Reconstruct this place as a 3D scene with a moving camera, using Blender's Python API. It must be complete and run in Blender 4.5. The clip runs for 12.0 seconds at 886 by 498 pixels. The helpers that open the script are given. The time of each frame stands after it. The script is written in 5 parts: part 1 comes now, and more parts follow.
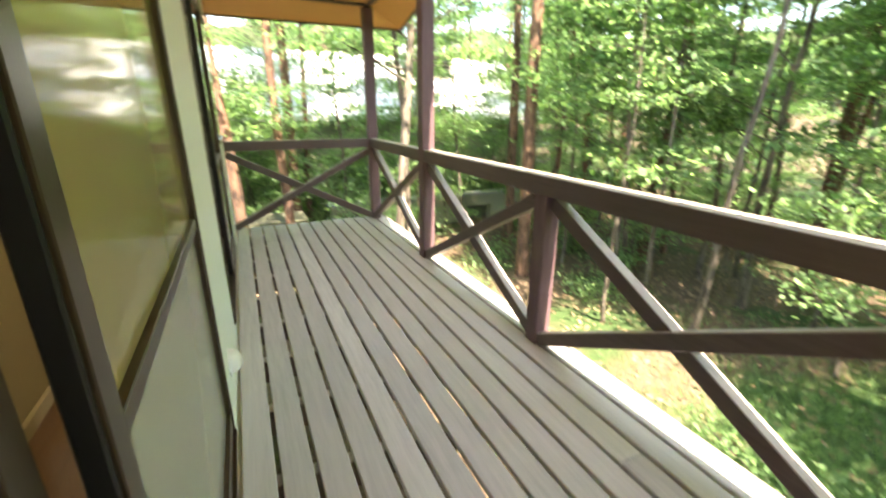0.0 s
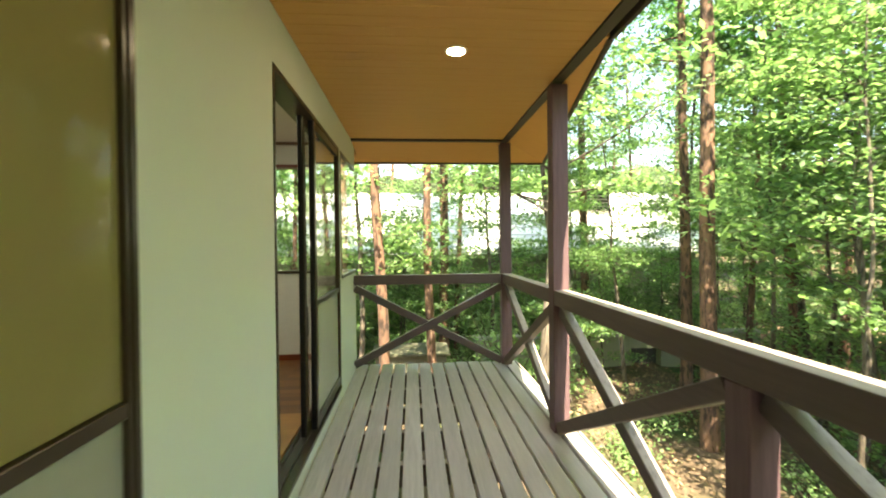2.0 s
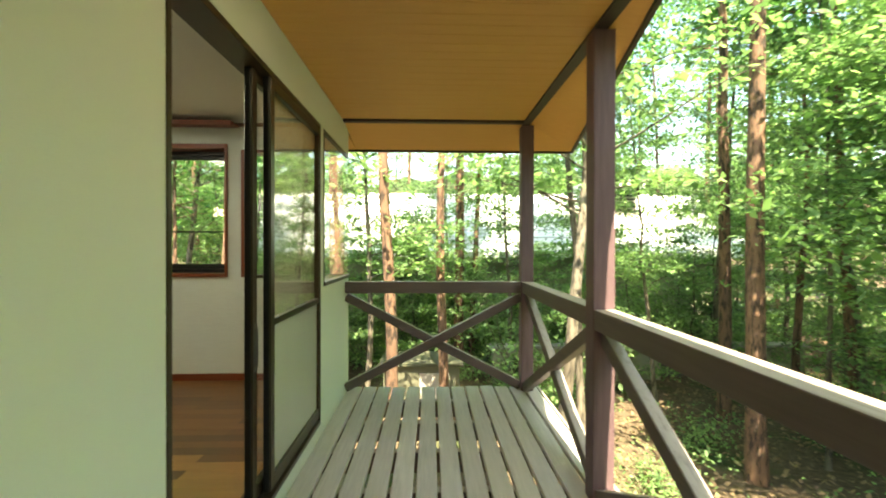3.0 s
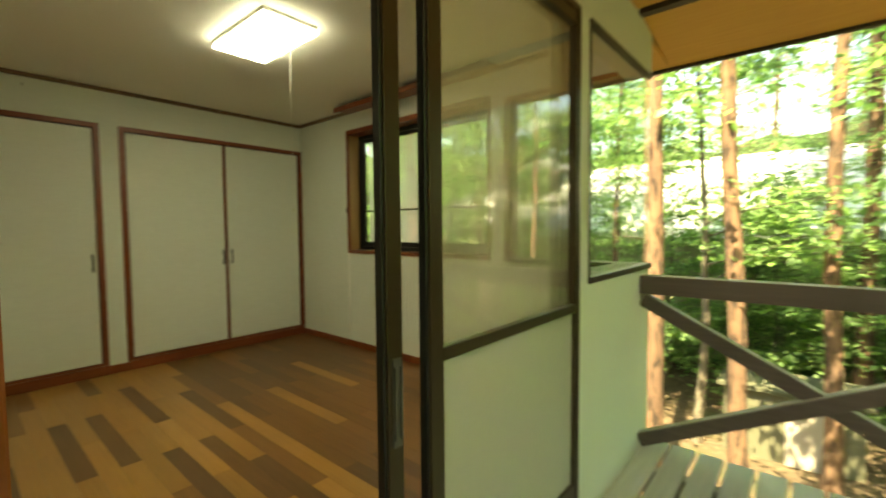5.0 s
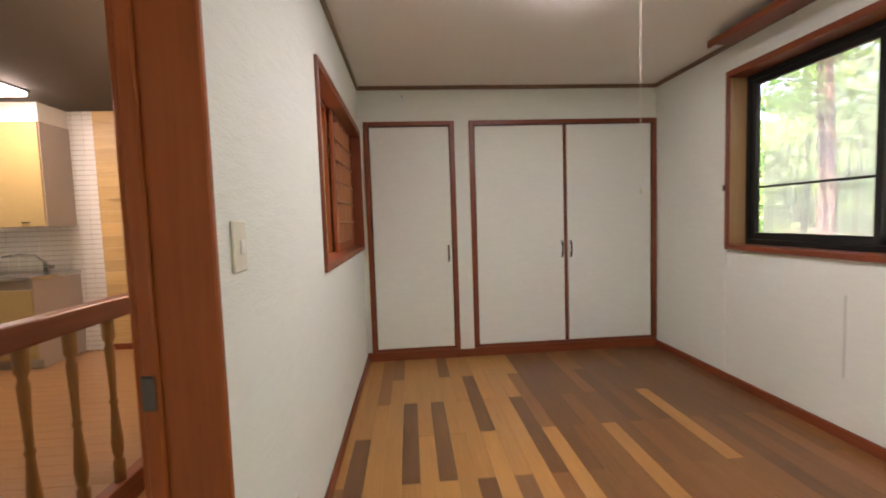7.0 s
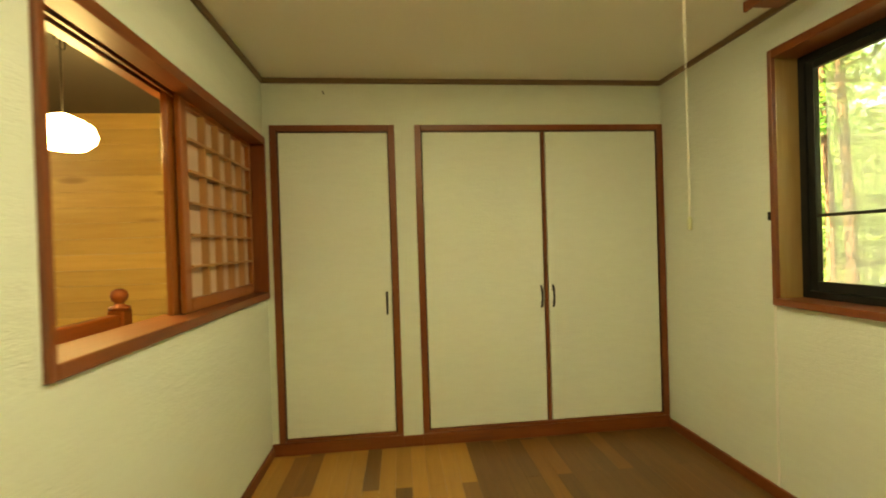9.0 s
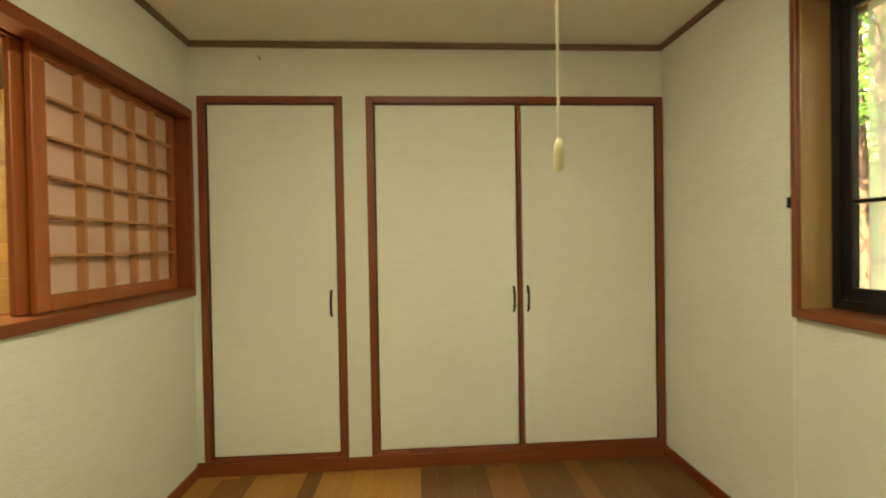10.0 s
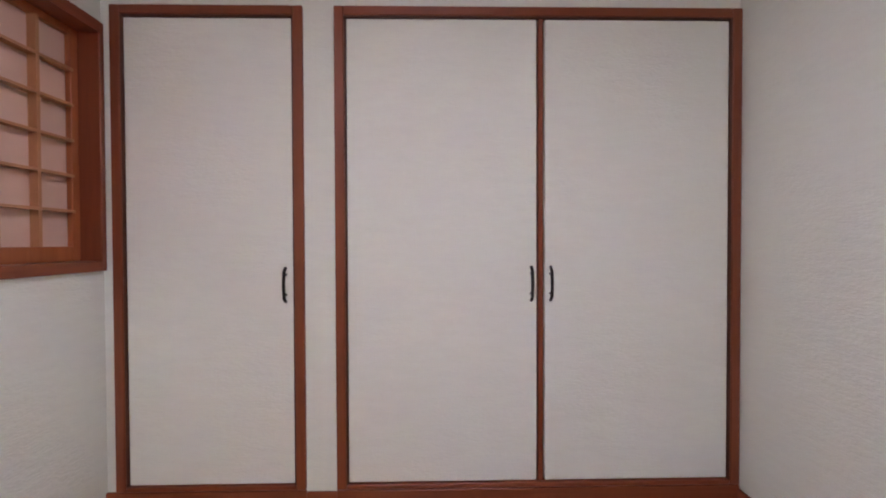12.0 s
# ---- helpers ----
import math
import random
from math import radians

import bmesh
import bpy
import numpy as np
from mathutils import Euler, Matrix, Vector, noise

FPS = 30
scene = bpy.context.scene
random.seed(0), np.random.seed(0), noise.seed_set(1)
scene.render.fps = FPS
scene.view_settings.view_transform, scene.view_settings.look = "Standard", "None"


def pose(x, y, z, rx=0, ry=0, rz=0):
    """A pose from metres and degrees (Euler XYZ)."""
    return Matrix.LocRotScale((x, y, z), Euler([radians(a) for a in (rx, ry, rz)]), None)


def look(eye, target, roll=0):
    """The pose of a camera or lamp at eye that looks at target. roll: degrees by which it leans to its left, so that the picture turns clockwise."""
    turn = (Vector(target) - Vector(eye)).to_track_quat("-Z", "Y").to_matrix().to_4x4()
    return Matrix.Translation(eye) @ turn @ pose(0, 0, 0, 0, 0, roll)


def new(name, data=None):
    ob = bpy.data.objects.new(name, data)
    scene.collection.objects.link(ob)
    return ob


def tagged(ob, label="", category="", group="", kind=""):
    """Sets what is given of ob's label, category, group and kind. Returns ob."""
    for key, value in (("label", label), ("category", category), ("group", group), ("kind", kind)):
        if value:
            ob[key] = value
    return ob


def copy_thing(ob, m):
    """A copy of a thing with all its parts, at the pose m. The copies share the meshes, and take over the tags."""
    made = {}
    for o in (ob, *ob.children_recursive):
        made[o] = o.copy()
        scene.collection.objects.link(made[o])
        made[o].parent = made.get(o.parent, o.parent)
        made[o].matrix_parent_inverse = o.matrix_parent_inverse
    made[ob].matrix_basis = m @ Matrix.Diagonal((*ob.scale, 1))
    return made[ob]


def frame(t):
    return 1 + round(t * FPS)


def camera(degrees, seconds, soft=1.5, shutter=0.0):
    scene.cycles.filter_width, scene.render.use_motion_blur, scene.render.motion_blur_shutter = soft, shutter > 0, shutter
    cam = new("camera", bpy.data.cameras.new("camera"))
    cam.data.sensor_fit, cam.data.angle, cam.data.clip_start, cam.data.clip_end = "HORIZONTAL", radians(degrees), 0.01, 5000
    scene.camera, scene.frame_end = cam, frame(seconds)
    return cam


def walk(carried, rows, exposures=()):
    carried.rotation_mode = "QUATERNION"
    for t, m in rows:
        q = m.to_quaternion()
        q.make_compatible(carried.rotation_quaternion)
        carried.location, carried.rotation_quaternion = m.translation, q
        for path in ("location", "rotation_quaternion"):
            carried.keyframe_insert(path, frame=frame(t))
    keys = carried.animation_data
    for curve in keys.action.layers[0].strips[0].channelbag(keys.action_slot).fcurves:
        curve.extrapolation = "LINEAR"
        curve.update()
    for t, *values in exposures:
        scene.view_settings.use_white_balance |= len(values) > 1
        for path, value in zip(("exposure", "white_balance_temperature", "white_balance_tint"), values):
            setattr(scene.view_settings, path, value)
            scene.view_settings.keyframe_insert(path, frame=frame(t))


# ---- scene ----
cam = camera(92.2, 12.0, soft=1.9, shutter=0.5)
PATH = [
    (0, (0.167, 1.59, 1.205), (0.968, 3.314, 0.586), 0.2),
    (0.5, (0.306, 1.581, 1.192), (0.78, 3.492, 0.844), 1.1),
    (1, (0.385, 1.689, 1.19), (0.649, 3.659, 0.969), 1.2),
    (1.5, (0.465, 1.928, 1.188), (0.651, 3.914, 1.044), -1.3),
    (2, (0.621, 2.202, 1.199), (0.764, 4.197, 1.178), -0.6),
    (2.5, (0.728, 2.536, 1.178), (0.81, 4.534, 1.167), 0.1),
    (2.7, (0.761, 2.693, 1.195), (0.845, 4.691, 1.185), 0.1),
    (4.5, (0.760, 3.955, 1.146), (-0.088, 5.766, 1.099), 0.0),
    (5, (0.712, 4.200, 1.154), (-0.588, 5.716, 1.057), -0.5),
    (5.5, (0.585, 4.419, 1.166), (-0.978, 5.661, 1.039), -0.5),
    (6, (0.487, 4.589, 1.179), (-1.368, 5.317, 1.016), -0.9),
    (6.5, (0.338, 4.64, 1.176), (-1.633, 4.936, 1.013), -1.8),
    (6.7, (0.226, 4.63, 1.172), (-1.756, 4.845, 1.023), -1.5),
    (6.9, (0.111, 4.63, 1.157), (-1.879, 4.79, 1.031), -2.0),
    (7, (0.045, 4.62, 1.181), (-1.944, 4.772, 1.046), -1.9),
    (7.2, (-0.062, 4.602, 1.154), (-2.054, 4.745, 1.043), -1.8),
    (8.8, (-0.812, 4.933, 1.251), (-2.8, 5.152, 1.222), -1.7),
    (9, (-0.878, 5.033, 1.244), (-2.867, 5.232, 1.229), -1.8),
    (9.5, (-1.037, 5.296, 1.221), (-3.03, 5.451, 1.192), -1.4),
    (10, (-1.237, 5.408, 1.206), (-3.233, 5.524, 1.183), -1.0),
    (10.5, (-1.44, 5.468, 1.155), (-3.439, 5.519, 1.116), -0.7),
    (11, (-1.642, 5.545, 1.13), (-3.641, 5.582, 1.116), -0.4),
    (11.5, (-1.767, 5.551, 1.091), (-3.766, 5.583, 1.079), -0.3),
    (12, (-1.833, 5.538, 1.067), (-3.832, 5.575, 1.036), -0.2),
]
EXPO = [(0, 3.1, 7900, 13), (0.5, 3.03, 8000, 9), (1.5, 2.77, 8500, 7), (2.7, 2.74, 8500, 1), (4.5, 2.6, 12600, -10), (5.5, 3.15, 13200, -8), (6.0, 3.4, 16000, -8), (6.5, 3.75, 14000, -9), (6.7, 3.65, 9300, 11), (7.0, 3.58, 7300, 31),
        (7.2, 3.52, 6950, 27), (8.8, 3.57, 25000, -4), (9.5, 3.63, 25000, -5), (10, 3.68, 12300, 8), (10.5, 3.64, 8000, 24), (11, 3.72, 6850, 37), (12, 3.75, 6450, 41)]
walk(cam, [(t, look(eye, target, roll)) for t, eye, target, roll in PATH], EXPO)

# ---- world and sun ----
SUN_EL, SUN_AZ = 60.0, 175.0          # height and compass turn of the sun (from +y towards +x)
world = bpy.data.worlds.new("world")
scene.world = world
world.use_nodes = True
wn = world.node_tree
sky = wn.nodes.new("ShaderNodeTexSky")
sky.sky_type, sky.sun_disc = "NISHITA", False
sky.sun_elevation, sky.sun_rotation = radians(SUN_EL), radians(SUN_AZ)
wn.links.new(sky.outputs[0], wn.nodes["Background"].inputs[0])
wn.nodes["Background"].inputs[1].default_value = 0.15
sun = new("sun", bpy.data.lights.new("sun", "SUN"))
sun.data.energy, sun.data.angle, sun.data.color = 5.0, radians(0.5), (1, 0.95, 0.86)
sd = Vector((math.sin(radians(SUN_AZ)) * math.cos(radians(SUN_EL)), math.cos(radians(SUN_AZ)) * math.cos(radians(SUN_EL)), math.sin(radians(SUN_EL))))
sun.matrix_world = look(sd * 60, (0, 0, 0))

# ---- plan (metres) ----
IN_X = -0.14                # inner face of the east wall (outer face x = 0)
W_X = -3.545                # closet wall
S_Y, N_Y = 4.228, 6.775     # room's south and north walls
OUT_N = 6.90                # outer face of the north wall
CEIL = 2.285
P_Y = 4.078                  # living room side of the partition
FAR_X = -4.40               # west wall of the living room
L_CEIL = 2.40
SOFFIT = 2.29
POST_X = 1.625
DECK = -0.095


# ---- helpers ----
def nodes_of(name):
    m = bpy.data.materials.new(name)
    m.use_nodes = True
    return m, m.node_tree, m.node_tree.nodes["Principled BSDF"]


def ramp(nt, fac, stops):
    r = nt.nodes.new("ShaderNodeValToRGB")
    while len(r.color_ramp.elements) < len(stops):
        r.color_ramp.elements.new(0.5)
    for e, (p, c) in zip(r.color_ramp.elements, stops):
        e.position, e.color = p, (*c, 1)
    nt.links.new(fac, r.inputs[0])
    return r.outputs[0]


def coords(nt, scale=(1, 1, 1)):
    tc = nt.nodes.new("ShaderNodeTexCoord")
    mp = nt.nodes.new("ShaderNodeMapping")
    mp.inputs["Scale"].default_value = scale
    nt.links.new(tc.outputs["Object"], mp.inputs[0])
    return mp.outputs[0]


def noise_tex(nt, vec, scale, detail=4.0, rough=0.55):
    n = nt.nodes.new("ShaderNodeTexNoise")
    n.inputs["Scale"].default_value, n.inputs["Detail"].default_value, n.inputs["Roughness"].default_value = scale, detail, rough
    nt.links.new(vec, n.inputs["Vector"])
    return n.outputs[0]


def mixcol(nt, fac, a, b, mode="MIX"):
    m = nt.nodes.new("ShaderNodeMix")
    m.data_type, m.blend_type = "RGBA", mode
    for sock, v in ((m.inputs[0], fac), (m.inputs[6], a), (m.inputs[7], b)):
        if hasattr(v, "is_linked"):
            nt.links.new(v, sock)
        else:
            sock.default_value = v if isinstance(v, float) else (*v, 1)
    return m.outputs[2]


def bump(nt, bsdf, height, strength, distance=0.002):
    b = nt.nodes.new("ShaderNodeBump")
    b.inputs["Strength"].default_value, b.inputs["Distance"].default_value = strength, distance
    nt.links.new(height, b.inputs["Height"])
    nt.links.new(b.outputs[0], bsdf.inputs["Normal"])


def plain(name, colour, rough=0.5, metal=0.0, vary=0.12, scale=30.0, relief=0.15):
    """A surface of one colour with fine grain and larger stains."""
    m, nt, b = nodes_of(name)
    v = coords(nt)
    big, fine = noise_tex(nt, v, 1.7), noise_tex(nt, v, scale, 6)
    dark = tuple(c * (1 - vary) for c in colour)
    c = mixcol(nt, big, dark, colour)
    c = mixcol(nt, fine, c, tuple(min(1, k * (1 + vary * 0.5)) for k in colour))
    nt.links.new(c, b.inputs["Base Color"])
    b.inputs["Roughness"].default_value, b.inputs["Metallic"].default_value = rough, metal
    bump(nt, b, fine, relief)
    return m


def wood(name, dark, light, along="y", rough=0.45, scale=1.0, rand=0.0, relief=0.25, knots=False, lit_top=None):
    """Wood with grain along an axis; rand: how far the tone goes from piece to piece."""
    m, nt, b = nodes_of(name)
    k = {"x": (1.2, 16, 16), "y": (16, 1.2, 16), "z": (16, 16, 1.2)}[along]
    tc = nt.nodes.new("ShaderNodeTexCoord")
    oi = nt.nodes.new("ShaderNodeObjectInfo")
    shift = nt.nodes.new("ShaderNodeVectorMath")
    shift.operation = "ADD"
    mul = nt.nodes.new("ShaderNodeMath")
    mul.operation = "MULTIPLY"
    mul.inputs[1].default_value = 37.0
    nt.links.new(oi.outputs["Random"], mul.inputs[0])
    nt.links.new(tc.outputs["Object"], shift.inputs[0])
    nt.links.new(mul.outputs[0], shift.inputs[1])
    mp = nt.nodes.new("ShaderNodeMapping")
    mp.inputs["Scale"].default_value = [q * scale for q in k]
    nt.links.new(shift.outputs[0], mp.inputs[0])
    grain = noise_tex(nt, mp.outputs[0], 3.0, 8, 0.65)
    broad = noise_tex(nt, mp.outputs[0], 0.35, 3)
    col = ramp(nt, grain, [(0.3, dark), (0.72, light)])
    mid = tuple((p + q) / 2 for p, q in zip(dark, light))
    col = mixcol(nt, broad, col, mid)
    if knots:
        vo = nt.nodes.new("ShaderNodeTexVoronoi")
        mp2 = nt.nodes.new("ShaderNodeMapping")
        mp2.inputs["Scale"].default_value = {"x": (1.3, 5, 5), "y": (5, 1.3, 5), "z": (5, 5, 1.3)}[along]
        nt.links.new(shift.outputs[0], mp2.inputs[0])
        nt.links.new(mp2.outputs[0], vo.inputs["Vector"])
        vo.inputs["Scale"].default_value = 1.0
        kn = ramp(nt, vo.outputs["Distance"], [(0.0, (1, 1, 1)), (0.09, (0.7, 0.7, 0.7)), (0.16, (0, 0, 0))])
        col = mixcol(nt, kn, col, tuple(q * 0.75 for q in dark))
    if rand:
        tone = ramp(nt, oi.outputs["Random"], [(0.0, (1 - rand,) * 3), (1.0, (1, 1, 1))])
        col = mixcol(nt, 1.0, col, tone, "MULTIPLY")
    if lit_top:
        # sky light on the upper faces put into the colour, broken up by grain
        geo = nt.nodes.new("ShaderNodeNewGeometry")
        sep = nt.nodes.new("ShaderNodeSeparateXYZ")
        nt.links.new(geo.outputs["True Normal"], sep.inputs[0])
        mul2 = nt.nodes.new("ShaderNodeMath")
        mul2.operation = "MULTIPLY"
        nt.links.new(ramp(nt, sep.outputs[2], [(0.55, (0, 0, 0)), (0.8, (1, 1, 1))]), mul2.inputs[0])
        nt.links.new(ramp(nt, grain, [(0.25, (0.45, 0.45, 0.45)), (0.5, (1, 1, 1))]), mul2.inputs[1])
        col = mixcol(nt, mul2.outputs[0], col, lit_top)
    nt.links.new(col, b.inputs["Base Color"])
    b.inputs["Roughness"].default_value = rough
    bump(nt, b, grain, relief, 0.001)
    return m


def woven(name, colour):
    """Wallpaper with short level streaks in relief."""
    m, nt, b = nodes_of(name)
    big = noise_tex(nt, coords(nt), 1.3)
    streak = noise_tex(nt, coords(nt, (10, 10, 44)), 1.0, 3, 0.5)
    fine = noise_tex(nt, coords(nt, (60, 60, 160)), 1.0, 2)
    c = mixcol(nt, big, tuple(q * 0.95 for q in colour), colour)
    c = mixcol(nt, ramp(nt, streak, [(0.35, (0, 0, 0)), (0.65, (1, 1, 1))]), tuple(q * 0.95 for q in colour), c)
    nt.links.new(c, b.inputs["Base Color"])
    b.inputs["Roughness"].default_value = 0.8
    add = nt.nodes.new("ShaderNodeMath")
    nt.links.new(streak, add.inputs[0])
    nt.links.new(fine, add.inputs[1])
    bump(nt, b, add.outputs[0], 0.47, 0.004)
    return m


def glow(name, colour, power):
    m, nt, b = nodes_of(name)
    b.inputs["Base Color"].default_value = (0.9, 0.9, 0.9, 1)
    b.inputs["Emission Color"].default_value = (*colour, 1)
    b.inputs["Emission Strength"].default_value = power
    return m


def clear_glass(name, rough=0.0, tint=(1, 1, 1)):
    m, nt, b = nodes_of(name)
    b.inputs["Base Color"].default_value = (*tint, 1)
    b.inputs["Transmission Weight"].default_value = 1.0
    b.inputs["Roughness"].default_value = rough
    b.inputs["IOR"].default_value = 1.33
    return m


def mesh_screen(name, colour, cover):
    """Fine woven netting: a share of it is thread, the rest open."""
    m, nt, b = nodes_of(name)
    b.inputs["Base Color"].default_value = (*colour, 1)
    b.inputs["Roughness"].default_value = 0.8
    through_light = nt.nodes.new("ShaderNodeBsdfTranslucent")
    through_light.inputs[0].default_value = (*colour, 1)
    half, holes = nt.nodes.new("ShaderNodeMixShader"), nt.nodes.new("ShaderNodeMixShader")
    nt.links.new(b.outputs[0], half.inputs[1])
    nt.links.new(through_light.outputs[0], half.inputs[2])
    holes.inputs[0].default_value = cover
    nt.links.new(nt.nodes.new("ShaderNodeBsdfTransparent").outputs[0], holes.inputs[1])
    nt.links.new(half.outputs[0], holes.inputs[2])
    nt.links.new(holes.outputs[0], nt.nodes["Material Output"].inputs[0])
    return m


def box(bm, x0, x1, y0, y1, z0, z1):
    m = Matrix.LocRotScale(((x0 + x1) / 2, (y0 + y1) / 2, (z0 + z1) / 2), None, (abs(x1 - x0), abs(y1 - y0), abs(z1 - z0)))
    return bmesh.ops.create_cube(bm, size=1, matrix=m)["verts"]


def bar(bm, a, b, w, h, up=(0, 0, 1)):
    """A straight timber from a to b, w wide and h high."""
    a, b = Vector(a), Vector(b)
    d = (b - a).normalized()
    side = d.cross(Vector(up)).normalized()
    top = side.cross(d)
    rot = Matrix((side, d, top)).transposed().to_4x4()
    m = Matrix.Translation((a + b) / 2) @ rot @ Matrix.Diagonal((w, (b - a).length, h, 1))
    return bmesh.ops.create_cube(bm, size=1, matrix=m)["verts"]


def soften(bm, width=0.004, segments=1):
    es = [e for e in bm.edges if len(e.link_faces) == 2 and e.calc_face_angle(0) > 0.5]
    bmesh.ops.bevel(bm, geom=es, offset=width, segments=segments, affect="EDGES", profile=0.6, clamp_overlap=True)


def rod(bm, a, b, r0, r1=None, n=10):
    a, b = Vector(a), Vector(b)
    d = b - a
    m = Matrix.Translation((a + b) / 2) @ d.to_track_quat("Z", "Y").to_matrix().to_4x4()
    bmesh.ops.create_cone(bm, cap_ends=True, segments=n, radius1=r0, radius2=r0 if r1 is None else r1, depth=d.length, matrix=m)


def lathe(bm, x, y, z, profile, n=14):
    """Turn a profile of (radius, height) round a standing axis."""
    rings = [[bm.verts.new((x + r * math.cos(2 * math.pi * i / n), y + r * math.sin(2 * math.pi * i / n), z + h)) for i in range(n)] for r, h in profile]
    for p, q in zip(rings, rings[1:]):
        for i in range(n):
            bm.faces.new((p[i], p[(i + 1) % n], q[(i + 1) % n], q[i]))
    bm.faces.new(rings[0][::-1])
    bm.faces.new(rings[-1])


def mesh_of(bm, name, material, smooth=False):
    me = bpy.data.meshes.new(name)
    bmesh.ops.recalc_face_normals(bm, faces=bm.faces)
    bm.to_mesh(me)
    bm.free()
    me.materials.append(material)
    if smooth:
        me.polygons.foreach_set("use_smooth", [True] * len(me.polygons))
    return me


def world_of(o):
    return world_of(o.parent) @ o.matrix_parent_inverse @ o.matrix_basis if o.parent else o.matrix_basis.copy()


def under(ob, parent):
    ob.parent = parent
    ob.matrix_parent_inverse = world_of(parent).inverted()


def part(name, bm, material, parent, label="", smooth=False):
    ob = new(name, mesh_of(bm, name, material, smooth))
    if parent is not None:
        under(ob, parent)
    return tagged(ob, label)


def boxpart(name, dims, material, parent, label="", edge=0.003):
    bm = bmesh.new()
    box(bm, *dims)
    if edge:
        soften(bm, edge)
    return part(name, bm, material, parent, label)


def thing(name, at, label, category, group="", kind=""):
    ob = new(name)
    ob.empty_display_size = 0.1
    ob.matrix_basis = pose(*at)
    return tagged(ob, label, category, group, kind)


def setting(name, bm, material, label, category, smooth=False):
    ob = new(name, mesh_of(bm, name, material, smooth))
    return tagged(ob, label, category, kind="structure")


def pierced(bm, axis, p0, p1, u0, u1, z0, z1, holes):
    """A wall between the planes p0 and p1 along u, with holes (ua, ub, za, zb)."""
    us = sorted({u0, u1, *[h[0] for h in holes], *[h[1] for h in holes]})
    for a, b in zip(us, us[1:]):
        cuts = sorted((h[2], h[3]) for h in holes if h[0] < (a + b) / 2 < h[1])
        z = z0
        for za, zb in cuts + [(z1, z1)]:
            if za > z + 1e-4:
                box(bm, p0, p1, a, b, z, za) if axis == "x" else box(bm, a, b, p0, p1, z, za)
            z = zb


# ---- materials ----
STUCCO = plain("white_stucco", (0.73, 0.76, 0.70), 0.85, vary=0.06, scale=160, relief=0.5)
PAPER = woven("wallpaper", (0.725, 0.765, 0.69))
CEILING_M = plain("ceiling_paper", (0.80, 0.78, 0.72), 0.85, vary=0.05, scale=120, relief=0.5)
CLOSET_M = woven("closet_paper", (0.75, 0.785, 0.71))
CASING_Y = wood("casing_y", (0.145, 0.031, 0.012), (0.275, 0.068, 0.023), "y", 0.4)
CASING_X = wood("casing_x", (0.145, 0.031, 0.012), (0.275, 0.068, 0.023), "x", 0.4)
CASING_Z = wood("casing_z", (0.145, 0.031, 0.012), (0.275, 0.068, 0.023), "z", 0.4)
# dark colour of the bead draws the shadow line round the closet doors
BEAD_SHADE = wood("shadow_line_bead", (0.055, 0.015, 0.007), (0.10, 0.030, 0.012), "z", 0.5)
# the casing wood again, brighter: light on the doorway put into the colour
CASING_LIT = wood("lit_casing", (0.25, 0.058, 0.014), (0.42, 0.118, 0.032), "z", 0.35)
TRIM = wood("trim_wood", (0.13, 0.075, 0.04), (0.24, 0.14, 0.07), "y", 0.5)
DECK_M = wood("deck_board", (0.40, 0.37, 0.35), (0.66, 0.61, 0.58), "y", 0.75, rand=0.22, relief=0.6)
# pale upper faces stand in for sky light on the rails
RAIL_Y = wood("rail_timber", (0.055, 0.036, 0.034), (0.13, 0.088, 0.08), "y", 0.5, relief=0.5, lit_top=(0.36, 0.31, 0.28))
RAIL_X = wood("rail_timber_x", (0.055, 0.036, 0.034), (0.13, 0.088, 0.08), "x", 0.5, relief=0.5, lit_top=(0.36, 0.31, 0.28))
POST_M = wood("post_timber", (0.070, 0.036, 0.042), (0.175, 0.105, 0.115), "z", 0.65, relief=0.6)
SOFFIT_M = wood("soffit_board", (0.60, 0.295, 0.077), (0.71, 0.385, 0.12), "x", 0.5, rand=0.0, relief=0.15)
DARK_TRIM = plain("dark_brown_paint", (0.045, 0.028, 0.022), 0.5)
ALU = plain("bronze_aluminium", (0.042, 0.028, 0.016), 0.28, 0.0, scale=200, relief=0.05)
ALU.node_tree.nodes["Principled BSDF"].inputs["Specular IOR Level"].default_value = 0.3
BLACK_ALU = plain("black_aluminium", (0.012, 0.012, 0.012), 0.4, 0.3)
GLASS = clear_glass("clear_glass")
FROST = plain("milky_glass", (0.70, 0.70, 0.63), 0.18, vary=0.04, relief=0.02)
FROST.node_tree.nodes["Principled BSDF"].inputs["Transmission Weight"].default_value = 0.42
# FROST again, darker: the dimmer room behind is put into its colour
FROST_SHADED = plain("shaded_milky_glass", (0.47, 0.465, 0.40), 0.18, vary=0.04, relief=0.02)
FROST_SHADED.node_tree.nodes["Principled BSDF"].inputs["Transmission Weight"].default_value = 0.3
SCREEN_LIGHT = glow("lamp_diffuser", (0.88, 0.94, 1.0), 3.6)
SPOT_LIGHT = glow("downlight_bulb", (1.0, 0.86, 0.66), 30.0)
PENDANT_LIGHT = glow("pendant_glass", (1.0, 0.80, 0.54), 9.0)
WHITE_PL = plain("white_plastic", (0.78, 0.77, 0.72), 0.4, vary=0.03)
IVORY = plain("ivory_plastic", (0.66, 0.64, 0.50), 0.4, vary=0.03)
IRON = plain("black_iron", (0.02, 0.018, 0.016), 0.45, 0.6)
SCREEN_MESH = mesh_screen("insect_screen", (0.50, 0.48, 0.32), 0.36)
